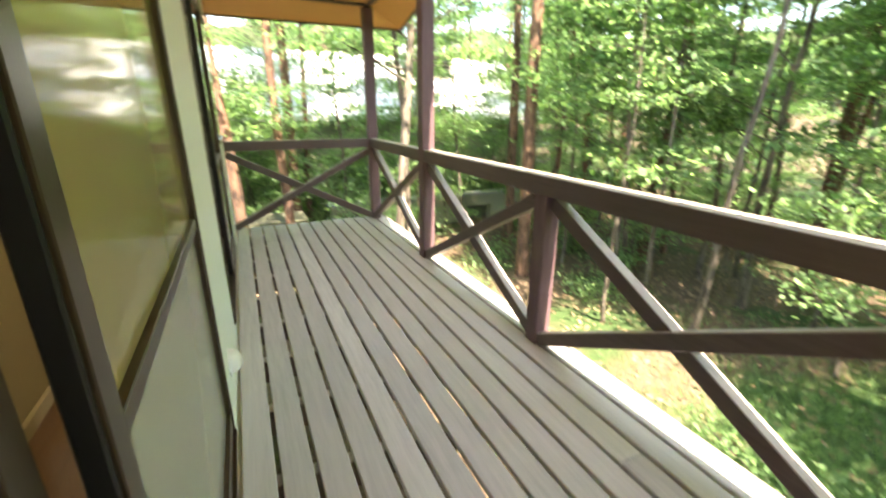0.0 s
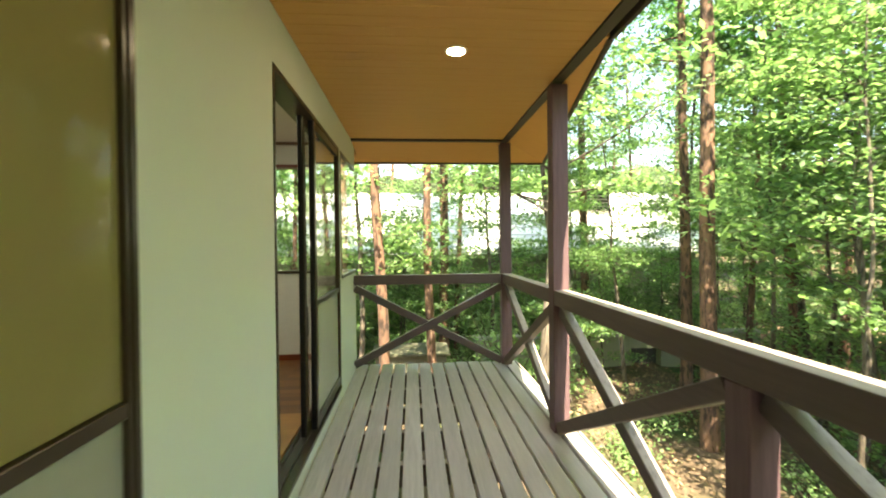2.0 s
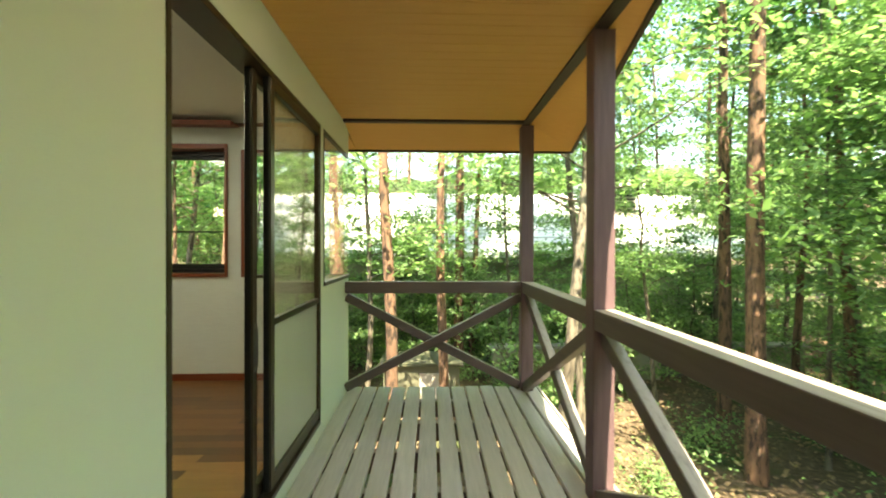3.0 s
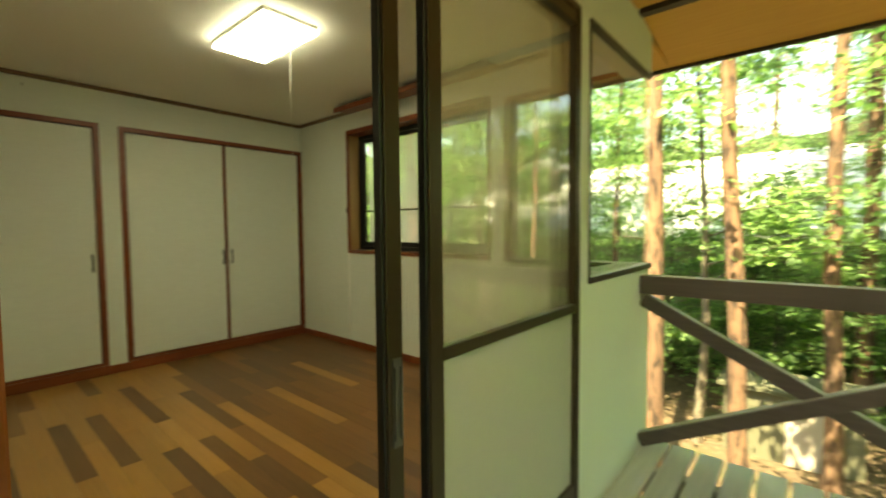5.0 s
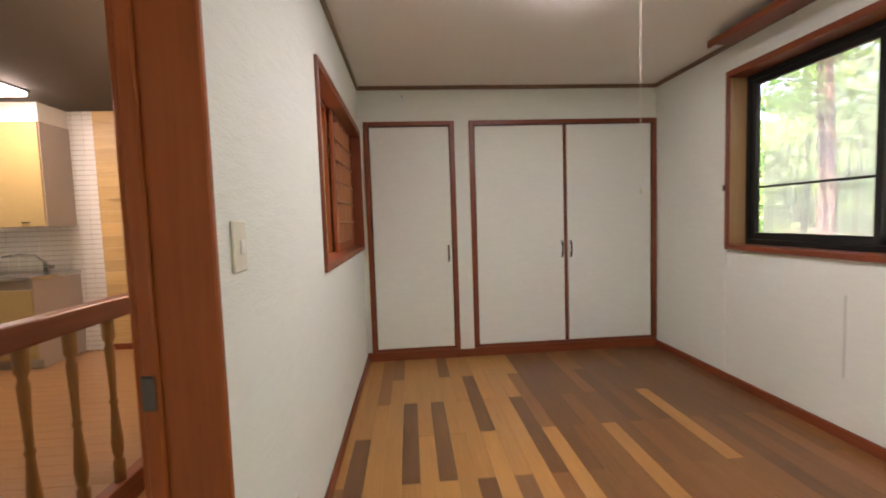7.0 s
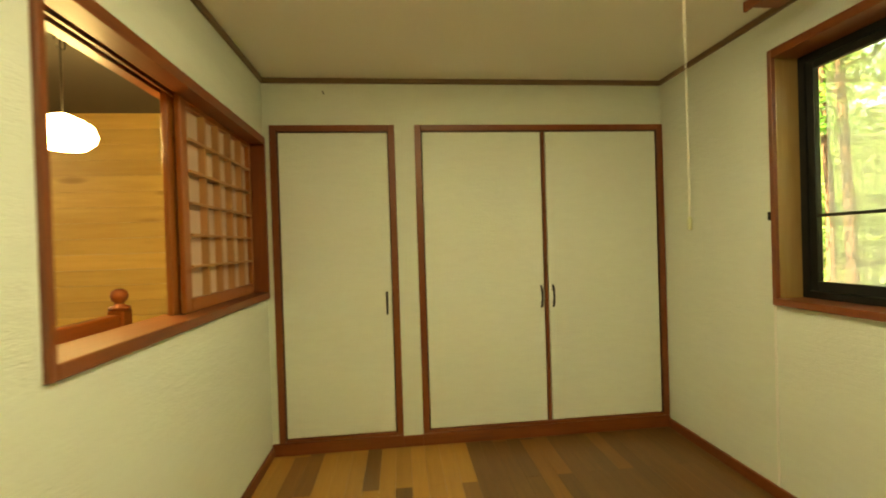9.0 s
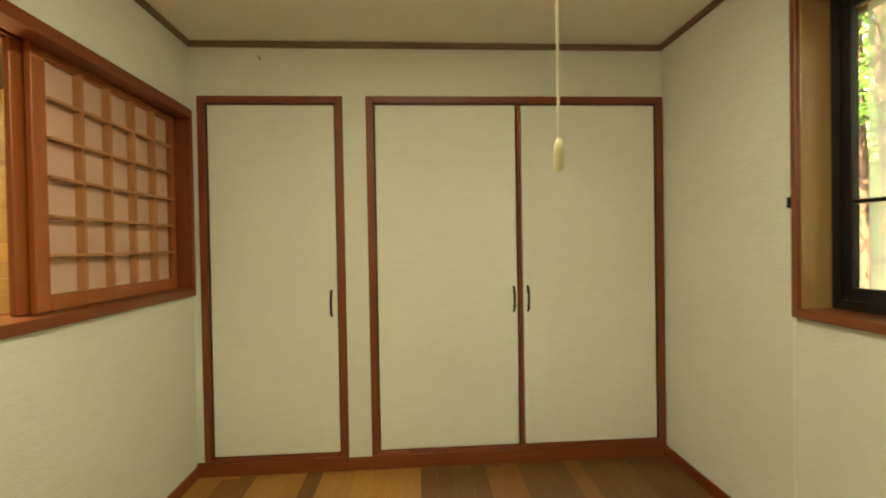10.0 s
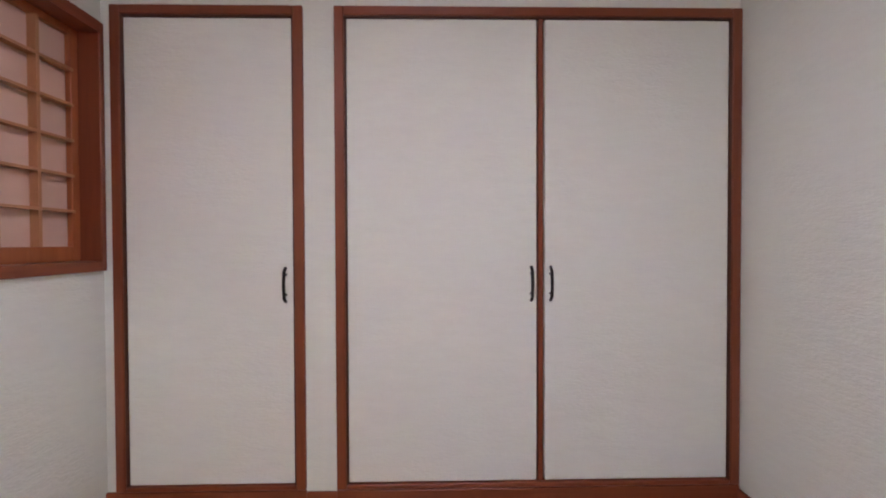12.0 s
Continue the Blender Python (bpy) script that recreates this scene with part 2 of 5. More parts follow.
WINDOW_MESH = mesh_screen("window_screen", (0.90, 0.86, 0.94), 0.37)
FIGURED = plain("figured_glass", (0.36, 0.295, 0.135), 0.07, vary=0.06, scale=8, relief=0.05)
FIGURED.node_tree.nodes["Principled BSDF"].inputs["Transmission Weight"].default_value = 0.2
FIGURED.node_tree.nodes["Principled BSDF"].inputs["Specular IOR Level"].default_value = 0.12
BLIND = plain("tan_blind", (0.50, 0.40, 0.18), 0.9, vary=0.08, scale=200)
SHOJI_PAPER = plain("shoji_paper", (0.65, 0.43, 0.335), 0.9, vary=0.05)
PINE = wood("pine_board", (0.52, 0.31, 0.11), (0.78, 0.55, 0.25), "y", 0.45, scale=0.4, rand=0.22, knots=True)
REVEAL = wood("reveal_board", (0.30, 0.17, 0.075), (0.46, 0.28, 0.13), "z", 0.2, relief=0.1)
SHOJI_WOOD = wood("shoji_wood", (0.29, 0.074, 0.023), (0.45, 0.135, 0.043), "z", 0.4)
LATTICE = wood("lattice_wood", (0.39, 0.165, 0.072), (0.53, 0.25, 0.112), "z", 0.5)
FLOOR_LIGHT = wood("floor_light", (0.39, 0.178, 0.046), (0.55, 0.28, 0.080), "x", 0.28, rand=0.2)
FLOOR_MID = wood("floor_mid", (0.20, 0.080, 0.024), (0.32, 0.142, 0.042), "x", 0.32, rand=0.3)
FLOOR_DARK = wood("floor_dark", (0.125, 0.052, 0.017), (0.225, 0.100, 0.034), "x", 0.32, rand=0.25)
LIVING_FLOOR = wood("living_floor", (0.25, 0.125, 0.050), (0.40, 0.22, 0.095), "y", 0.3)
CAB_YELLOW = plain("yellow_cabinet", (0.42, 0.31, 0.13), 0.35, vary=0.04)
CAB_GREY = plain("grey_cabinet_side", (0.42, 0.37, 0.33), 0.5, vary=0.04)
STEEL = plain("stainless_steel", (0.6, 0.6, 0.6), 0.25, 1.0)
TILE = plain("white_tile", (0.78, 0.77, 0.73), 0.2, vary=0.05)
GROUT = plain("tile_grout", (0.30, 0.28, 0.26), 0.9)
BALUSTER = wood("turned_wood", (0.30, 0.14, 0.045), (0.46, 0.25, 0.10), "z", 0.4)
CONCRETE = plain("concrete", (0.36, 0.35, 0.33), 0.9, vary=0.25, scale=20)
ROOFING = plain("pale_metal_roof", (0.78, 0.79, 0.80), 0.45, 0.0, vary=0.06)
ROOF_DARK = plain("dark_roofing", (0.10, 0.09, 0.08), 0.8)
# shed colours darkened to stand in for shade; the wall is mossy too
SHED_WALL = plain("shaded_mossy_wall", (0.13, 0.125, 0.085), 0.9, vary=0.35, scale=12)
SHED_ROOF_SHADE = plain("shaded_roofing", (0.085, 0.085, 0.055), 0.9, vary=0.5, scale=9)
HOUSE_WALL = plain("cream_house_wall", (0.30, 0.30, 0.21), 0.85, vary=0.12)

# ---- large structure ----
D1 = (1.04, 3.21)        # first sliding door, along y
D2 = (4.178, 5.885)       # second sliding door
HEAD = 2.03
EW = (5.98, 6.885)       # east corner window
NW1 = (-2.69, -1.06)    # north window, along x
NW2 = (-0.90, -0.015)    # north corner window
SILL, TOP = 0.94, 2.07
LIV_S = -2.6             # south end of the living room

bm = bmesh.new()
pierced(bm, "x", IN_X, 0, -2.74, OUT_N, -0.30, 2.60, [(D1[0], D1[1], -0.02, HEAD), (D2[0], D2[1], -0.02, HEAD), (EW[0], OUT_N, SILL - 0.01, HEAD)])
setting("wall_east", bm, STUCCO, "white stuccoed outside wall along the wooden deck", "wall")
bm = bmesh.new()
pierced(bm, "y", N_Y, OUT_N, FAR_X - 0.14, IN_X, -0.30, 2.60, [(NW1[0], NW1[1], SILL, TOP), (NW2[0], IN_X, SILL - 0.01, HEAD)])
setting("wall_north", bm, PAPER, "off-white papered wall with a wide window", "wall")
bm = bmesh.new()
pierced(bm, "y", P_Y, S_Y, W_X, IN_X, 0, 2.6, [(-0.835, IN_X - 0.05, 0, 2.02), (-3.52, -1.935, 0.982, 1.905)])
setting("wall_partition", bm, PAPER, "off-white papered partition with a doorway and a shoji window", "wall")
bm = bmesh.new()
pierced(bm, "x", W_X - 0.10, W_X, S_Y, N_Y, 0, 2.6, [(4.31, 4.98, 0.0, 1.97), (5.18, 6.75, 0.0, 1.97)])
setting("wall_closet", bm, PAPER, "off-white papered wall round the closet doors", "wall")
bm = bmesh.new()
box(bm, FAR_X - 0.14, FAR_X, -2.74, OUT_N, -0.3, 2.6)
setting("wall_west", bm, PAPER, "plain inner wall behind the wooden boards", "wall")
bm = bmesh.new()
box(bm, FAR_X, IN_X, LIV_S - 0.14, LIV_S, -0.3, 2.6)
setting("wall_south", bm, PAPER, "plain papered end wall of the living room", "wall")
bm = bmesh.new()
box(bm, W_X - 0.85, W_X - 0.10, P_Y, S_Y, 0, 2.6)
setting("wall_closet_side", bm, PAPER, "plain side wall of the closet", "wall")
bm = bmesh.new()
box(bm, FAR_X, IN_X, S_Y, N_Y, CEIL, CEIL + 0.08)
setting("ceiling", bm, CEILING_M, "off-white papered ceiling with a fine grain", "ceiling")
bm = bmesh.new()
box(bm, FAR_X, IN_X, LIV_S, P_Y, L_CEIL, L_CEIL + 0.08)
setting("ceiling_living", bm, CEILING_M, "off-white papered ceiling of the living room", "ceiling")
bm = bmesh.new()
box(bm, FAR_X, IN_X, LIV_S, N_Y, -0.30, -0.022)
floor = setting("floor", bm, FLOOR_DARK, "mixed-tone wooden strip floor", "floor")

# roof: hip eaves over the deck, dark covering above
EAVE_X, EAVE_N, EAVE_Z = POST_X + 0.60, 7.32, 2.16
BEND_X, BEND_Y = POST_X + 0.06, 4.4      # from here on the roof edge swings out to the corner
bm = bmesh.new()
corners = [(BEND_X + 0.02, -4.0, SOFFIT + 0.12), (BEND_X + 0.02, BEND_Y, SOFFIT + 0.12), (EAVE_X, EAVE_N, EAVE_Z + 0.14), (-7.5, EAVE_N, EAVE_Z + 0.14), (-7.5, -4.0, EAVE_Z + 0.14)]
ridge = [(-2.6, 0.5, 4.4), (-2.6, 2.6, 4.4)]
v = [bm.verts.new(p) for p in corners] + [bm.verts.new(p) for p in ridge]
for f in ((0, 1, 6, 5), (1, 2, 6), (2, 3, 6), (3, 4, 5, 6), (4, 0, 5), (4, 3, 2, 1, 0)):
    bm.faces.new([v[i] for i in f])
setting("roof", bm, ROOF_DARK, "dark hipped roof over the house and deck", "roof")
bm = bmesh.new()
box(bm, 0.001, POST_X - 0.052, -2.7, 6.640, SOFFIT + 0.0205, SOFFIT + 0.04)
soffit = setting("soffit", bm, SOFFIT_M, "varnished orange-brown boarded soffit over the deck", "soffit")
bm = bmesh.new()
box(bm, 0, POST_X - 0.053, 0, 0.0965, 0, 0.02)
soften(bm, 0.0015)
soffit_me = mesh_of(bm, "plank", SOFFIT_M)
for n in range(95):
    o = new("plank", soffit_me)
    o.matrix_basis = pose(0.001, -2.70 + 0.098 * n, SOFFIT)
    o.parent = soffit
IN_N, IN_E = 6.70, POST_X + 0.02
bm = bmesh.new()


def slab(bm, quad, t=0.02):
    lo = [bm.verts.new(p) for p in quad]
    hi = [bm.verts.new((p[0], p[1], p[2] + t)) for p in quad]
    bm.faces.new(lo)
    bm.faces.new(hi[::-1])
    for i in range(4):
        bm.faces.new((lo[i], hi[i], hi[(i + 1) % 4], lo[(i + 1) % 4]))


slab(bm, [(IN_E, BEND_Y, SOFFIT), (BEND_X - 0.01, BEND_Y, SOFFIT - 0.002), (EAVE_X - 0.02, EAVE_N - 0.02, EAVE_Z + 0.02), (IN_E, IN_N, SOFFIT)])
setting("eave_east", bm, SOFFIT_M, "sloping orange-brown eave boards beyond the posts", "soffit")
bm = bmesh.new()
slab(bm, [(IN_E, IN_N, SOFFIT), (EAVE_X - 0.02, EAVE_N - 0.02, EAVE_Z + 0.02), (0.0, EAVE_N - 0.02, EAVE_Z + 0.02), (0.0, IN_N, SOFFIT)])
slab(bm, [(0.0, OUT_N, SOFFIT - 0.08), (0.0, EAVE_N - 0.02, EAVE_Z + 0.02), (-4.6, EAVE_N - 0.02, EAVE_Z + 0.02), (-4.6, OUT_N, SOFFIT - 0.08)])
setting("eave_north", bm, SOFFIT_M, "sloping orange-brown eave boards at the house end", "soffit")
bm = bmesh.new()
box(bm, POST_X - 0.05, POST_X + 0.018, -2.7, 6.715, SOFFIT - 0.012, SOFFIT + 0.03)
box(bm, 0.001, POST_X - 0.051, 6.642, 6.699, SOFFIT - 0.012, SOFFIT + 0.03)
setting("soffit_trim", bm, DARK_TRIM, "dark brown batten along the soffit joint", "trim")
bm = bmesh.new()
bar(bm, (BEND_X, BEND_Y, SOFFIT + 0.055), (EAVE_X - 0.003, EAVE_N, EAVE_Z + 0.075), 0.03, 0.15)
box(bm, BEND_X - 0.015, BEND_X + 0.015, -4.0, BEND_Y - 0.012, SOFFIT - 0.02, SOFFIT + 0.13)
box(bm, -7.5, EAVE_X - 0.022, EAVE_N - 0.018, EAVE_N + 0.012, EAVE_Z, EAVE_Z + 0.15)
soften(bm, 0.004)
setting("fascia", bm, DARK_TRIM, "dark brown fascia board at the roof edge", "trim")

# ground
rng = random.Random(5)


def ground_z(x, y):
    d = max(0.0, math.hypot(max(0, x - 2), max(0, y - 7)) - 1)
    far = min(1.0, d / 60)
    return -2.55 - 0.05 * min(d, 12) + 0.25 * noise.noise((x * 0.16, y * 0.16, 3)) + 0.10 * noise.noise((x * 0.6, y * 0.6, 9)) + 5.0 * far * far


gx = sorted({*[i * 0.8 for i in range(-30, 61)], *[i * 40.0 for i in range(-30, -1)], *[60 + i * 40.0 for i in range(30)]})
gy = sorted({*[i * 0.8 for i in range(-30, 71)], *[i * 40.0 for i in range(-30, -1)], *[60 + i * 40.0 for i in range(30)]})
verts = [(x, y, ground_z(x, y)) for x in gx for y in gy]
faces = [(i * len(gy) + j, (i + 1) * len(gy) + j, (i + 1) * len(gy) + j + 1, i * len(gy) + j + 1) for i in range(len(gx) - 1) for j in range(len(gy) - 1)]
m, nt, b = nodes_of("forest_floor")
vec = coords(nt)
n1, n2, n3 = noise_tex(nt, vec, 0.35, 5), noise_tex(nt, vec, 9, 8, 0.7), noise_tex(nt, vec, 45, 4)
c = ramp(nt, n2, [(0.3, (0.045, 0.03, 0.018)), (0.55, (0.12, 0.08, 0.05)), (0.78, (0.27, 0.20, 0.135))])
sph = nt.nodes.new("ShaderNodeTexGradient")
sph.gradient_type = "SPHERICAL"
lawn = nt.nodes.new("ShaderNodeMapping")
lawn.inputs["Location"].default_value, lawn.inputs["Scale"].default_value = (-6.2 / 5, -0.6 / 5, 2.7 / 5), (1 / 5, 1 / 5, 1 / 5)
nt.links.new(vec, lawn.inputs[0])
nt.links.new(lawn.outputs[0], sph.inputs[0])
mossy = nt.nodes.new("ShaderNodeMath")
mossy.inputs[1].default_value = 0.0
nt.links.new(n1, mossy.inputs[0])
nt.links.new(sph.outputs[1], mossy.inputs[1])
c = mixcol(nt, ramp(nt, mossy.outputs[0], [(0.50, (0, 0, 0)), (0.62, (1, 1, 1))]), c, mixcol(nt, n3, (0.018, 0.042, 0.010), (0.050, 0.090, 0.022)))
nt.links.new(c, b.inputs["Base Color"])
b.inputs["Roughness"].default_value = 0.95
bump(nt, b, n2, 0.8, 0.05)
me = bpy.data.meshes.new("ground")
me.from_pydata(verts, [], faces)
me.materials.append(m)
me.polygons.foreach_set("use_smooth", [True] * len(me.polygons))
tagged(new("ground", me), "leaf-littered forest ground with patches of grass", "ground", kind="structure")

# wooded distance
g0 = random.Random(4)
ring = []
N = 160
for k, z in enumerate((-8, 1, 5, 8, 11)):
    for i in range(N):
        a = 2 * math.pi * i / N
        r = 62 + 3.0 * noise.noise((math.cos(a) * 9, math.sin(a) * 9, k * 1.7))
        ring.append((2 + r * math.cos(a), 5 + r * math.sin(a), z + (g0.uniform(-1.5, 2.0) if k == 4 else 0)))
m, nt, b = nodes_of("far_woods")
vec = coords(nt)
leafy = noise_tex(nt, vec, 0.9, 8, 0.7)
stems = noise_tex(nt, coords(nt, (1.4, 1.4, 0.05)), 1.0, 3)
c = ramp(nt, leafy, [(0.32, (0.02, 0.03, 0.014)), (0.55, (0.09, 0.13, 0.055)), (0.75, (0.22, 0.28, 0.13))])
c = mixcol(nt, ramp(nt, stems, [(0.60, (0, 0, 0)), (0.66, (0.7, 0.7, 0.7))]), c, (0.05, 0.035, 0.025))
nt.links.new(c, b.inputs["Base Color"])
b.inputs["Roughness"].default_value = 0.95
bump(nt, b, leafy, 1.0, 0.8)
me = bpy.data.meshes.new("backdrop")
me.from_pydata(ring, [], [(k * N + i, k * N + (i + 1) % N, (k + 1) * N + (i + 1) % N, (k + 1) * N + i) for k in range(4) for i in range(N)])
me.materials.append(m)
tagged(new("backdrop", me), "distant green woods all round the clearing", "woods", kind="structure")

# house foot below the deck level
bm = bmesh.new()
box(bm, FAR_X - 0.14, -0.02, -2.74, OUT_N - 0.02, -3.6, -0.301)
setting("wall_foundation", bm, CONCRETE, "plain grey foundation wall below the deck", "wall")

# ---- deck ----
deck = thing("deck", (0.8, 2.0, DECK), "weathered grey-brown plank deck with open joints", "deck", kind="structure")
PITCH, BOARD = 0.1335, 0.115
i = 0
x = 0.075
while x < 1.72:
    cuts = [-2.7, rng.uniform(0.2, 1.0) if i % 2 else rng.uniform(1.6, 2.6), 6.86 + rng.uniform(-0.012, 0.012)]
    for a, c in zip(cuts, cuts[1:]):
        bm = bmesh.new()
        box(bm, x - BOARD / 2, x + BOARD / 2, a + 0.002, c - 0.002, DECK - 0.032, DECK + rng.uniform(-0.002, 0.0))
        soften(bm, 0.004)
        part("plank", bm, DECK_M, deck)
    x += PITCH
    i += 1
for y in [-2.4 + 0.45 * n for n in range(21)]:
    boxpart("joist", (0.02, 1.74, y - 0.03, y + 0.03, DECK - 0.17, DECK - 0.036), RAIL_X, deck)
boxpart("edge_beam", (1.745, 1.768, -2.7, 6.87, DECK - 0.16, DECK - 0.005), RAIL_Y, deck)
for y in (-0.2, 3.18, 6.5):
    boxpart("deck_leg", (1.50, 1.62, y - 0.06, y + 0.06, -3.4, DECK - 0.171), POST_M, deck)

# posts that carry the roof
for y in (5.08, 6.76, 0.04):
    bm = bmesh.new()
    box(bm, POST_X - 0.055, POST_X + 0.055, y - 0.055, y + 0.055, DECK, SOFFIT - 0.013)
    soften(bm, 0.007, 2)
    p = new("porch_post", mesh_of(bm, "porch_post", POST_M))
    tagged(p, "weathered purple-brown square timber post carrying the eave", "post", "porch posts")

RAIL_TOP, RAIL_LOW = 0.882, 0.780


def rail_bay(rail, a, b, mat_along):
    """A top rail's stretch with its crossed braces, between two posts a and b (x, y)."""
    a, b = Vector(a), Vector(b)
    d = (b - a).normalized()
    p, q = a + d * 0.056, b - d * 0.056
    n = Vector((-d.y, d.x)) * 0.012
    lo, hi = DECK + 0.035, RAIL_LOW - 0.035
    for s, (za, zb) in ((1, (hi, lo)), (-1, (lo, hi))):
        bm = bmesh.new()
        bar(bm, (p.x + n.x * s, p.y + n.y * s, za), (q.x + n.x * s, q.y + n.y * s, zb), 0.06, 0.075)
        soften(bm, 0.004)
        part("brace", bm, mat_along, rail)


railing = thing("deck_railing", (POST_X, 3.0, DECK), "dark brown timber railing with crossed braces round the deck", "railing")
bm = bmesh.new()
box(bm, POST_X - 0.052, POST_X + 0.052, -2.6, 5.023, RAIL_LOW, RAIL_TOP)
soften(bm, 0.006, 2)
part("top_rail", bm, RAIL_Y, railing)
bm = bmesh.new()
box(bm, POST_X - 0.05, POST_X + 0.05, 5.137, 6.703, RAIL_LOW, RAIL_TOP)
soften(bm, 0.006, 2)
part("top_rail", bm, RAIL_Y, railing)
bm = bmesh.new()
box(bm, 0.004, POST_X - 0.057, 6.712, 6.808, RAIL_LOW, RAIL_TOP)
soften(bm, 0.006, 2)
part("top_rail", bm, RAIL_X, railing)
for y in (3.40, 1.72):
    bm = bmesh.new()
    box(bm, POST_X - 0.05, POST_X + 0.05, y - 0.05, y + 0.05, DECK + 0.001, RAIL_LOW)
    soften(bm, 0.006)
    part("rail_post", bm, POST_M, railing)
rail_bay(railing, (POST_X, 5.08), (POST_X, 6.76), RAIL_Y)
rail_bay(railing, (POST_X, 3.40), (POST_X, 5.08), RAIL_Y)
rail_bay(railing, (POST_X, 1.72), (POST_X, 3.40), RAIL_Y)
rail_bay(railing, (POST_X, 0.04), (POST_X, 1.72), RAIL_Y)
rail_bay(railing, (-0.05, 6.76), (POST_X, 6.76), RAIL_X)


# ---- sliding doors ----
def sash(door, y0, y1, x0, x1, z0, z1, mid, handle_at=None, label="", upper=None, lower=None):
    """One sliding leaf with two panes; the handle sits on the stile at handle_at."""
    s = part("sash", bar_frame(x0, x1, y0, y1, z0, z1, mid), ALU, door, label)
    # black strip put in for the shade on the stile's closing edge
    bm = bmesh.new()
    box(bm, x0 + 0.002, x1 - 0.005, y0 - 0.009, y0 - 0.0005, z0 + 0.002, z1 - 0.002)
    soften(bm, 0.003)
    part("edge_seal", bm, BLACK_ALU, s, "black strip standing in for shade down the closing edge")
    xm = (x0 + x1) / 2
    panes = [(mid + 0.02, z1 - 0.045, upper or GLASS, "pane"), (z0 + 0.065, mid - 0.02, lower or FROST, "lower_pane")] if mid else [(z0 + 0.065, z1 - 0.045, GLASS, "pane")]
    for za, zb, g, nm in panes:
        bm = bmesh.new()
        box(bm, xm - 0.003, xm + 0.003, y0 + 0.045, y1 - 0.012, za, zb)
        o = part(nm, bm, g, s)
        o.visible_shadow = False
    if handle_at is not None:
        bm = bmesh.new()
        box(bm, x1, x1 + 0.004, handle_at - 0.014, handle_at + 0.014, 0.62, 0.84)
        box(bm, x1 + 0.004, x1 + 0.010, handle_at - 0.012, handle_at - 0.007, 0.64, 0.82)
        box(bm, x1 + 0.004, x1 + 0.010, handle_at + 0.007, handle_at + 0.012, 0.64, 0.82)
        part("handle", bm, STEEL_DARK, s, "recessed grey pull")
    return s


def bar_frame(x0, x1, y0, y1, z0, z1, mid):
    bm = bmesh.new()
    box(bm, x0, x1, y0, y0 + 0.05, z0, z1)
    box(bm, x0, x1, y1 - 0.015, y1, z0, z1)
    box(bm, x0 + 0.001, x1 - 0.001, y0 + 0.05, y1 - 0.015, z0, z0 + 0.07)
    box(bm, x0 + 0.001, x1 - 0.001, y0 + 0.05, y1 - 0.015, z1 - 0.05, z1)
    if mid:
        box(bm, x0 + 0.001, x1 - 0.001, y0 + 0.05, y1 - 0.015, mid - 0.017, mid + 0.017)
    soften(bm, 0.002)
    return bm


STEEL_DARK = plain("dull_grey_metal", (0.16, 0.16, 0.15), 0.4, 0.8)


def door_frame(door, y0, y1):
    bm = bmesh.new()
    box(bm, -0.125, 0.006, y0, y0 + 0.022, -0.02, HEAD)
    box(bm, -0.125, 0.006, y1 - 0.022, y1, -0.02, HEAD)
    box(bm, -0.125, 0.006, y0 + 0.022, y1 - 0.022, HEAD - 0.03, HEAD)
    box(bm, -0.125, 0.012, y0 + 0.022, y1 - 0.022, -0.02, 0.006)
    box(bm, -0.039, -0.035, y0 + 0.022, y1 - 0.022, 0.006, 0.018)
    box(bm, -0.100, -0.094, y0 + 0.022, y1 - 0.022, 0.006, 0.018)
    soften(bm, 0.002)
    part("door_frame", bm, ALU, door)


door2 = thing("door_2", (0, 5.0, 0), "half-open bronze aluminium sliding glass door onto the deck", "sliding door", kind="structure")
door_frame(door2, *D2)
sash(door2, 4.979, D2[1] - 0.022, -0.034, 0.002, 0.02, HEAD - 0.03, 0.825)
sash(door2, 4.872, D2[1] - 0.09, -0.076, -0.040, 0.02, HEAD - 0.03, None, handle_at=4.899)
door1 = thing("door_1", (0, 2.0, 0), "open bronze aluminium sliding glass door with a pale lower pane", "sliding door", kind="structure")
door_frame(door1, *D1)
sash(door1, 2.08, D1[1] - 0.022, -0.034, 0.002, 0.02, HEAD - 0.03, 0.845, upper=FIGURED, lower=FROST_SHADED)
sash(door1, 1.98, D1[1] - 0.07, -0.076, -0.040, 0.02, HEAD - 0.03, None, handle_at=2.007)

for d, y0, y1 in ((door2, 5.01, D2[1] - 0.03),):
    boxpart("insect_screen", (-0.0373, -0.0368, y0, y1, 0.80, HEAD - 0.06), SCREEN_MESH, d, "fine olive insect screen", edge=0).visible_shadow = False
blind = thing("roller_blind", (-0.12, 2.65, 1.98), "lowered tan fabric blind behind the sliding door", "blind")
boxpart("fabric", (-0.1185, -0.1165, 2.04, 3.185, 0.845, 1.965), BLIND, blind, edge=0)
boxpart("tube", (-0.138, -0.1175, 2.02, 3.187, 1.966, 1.998), BLIND, blind)
boxpart("bottom_bar", (-0.122, -0.113, 2.04, 3.185, 0.82, 0.8445), BLIND, blind)

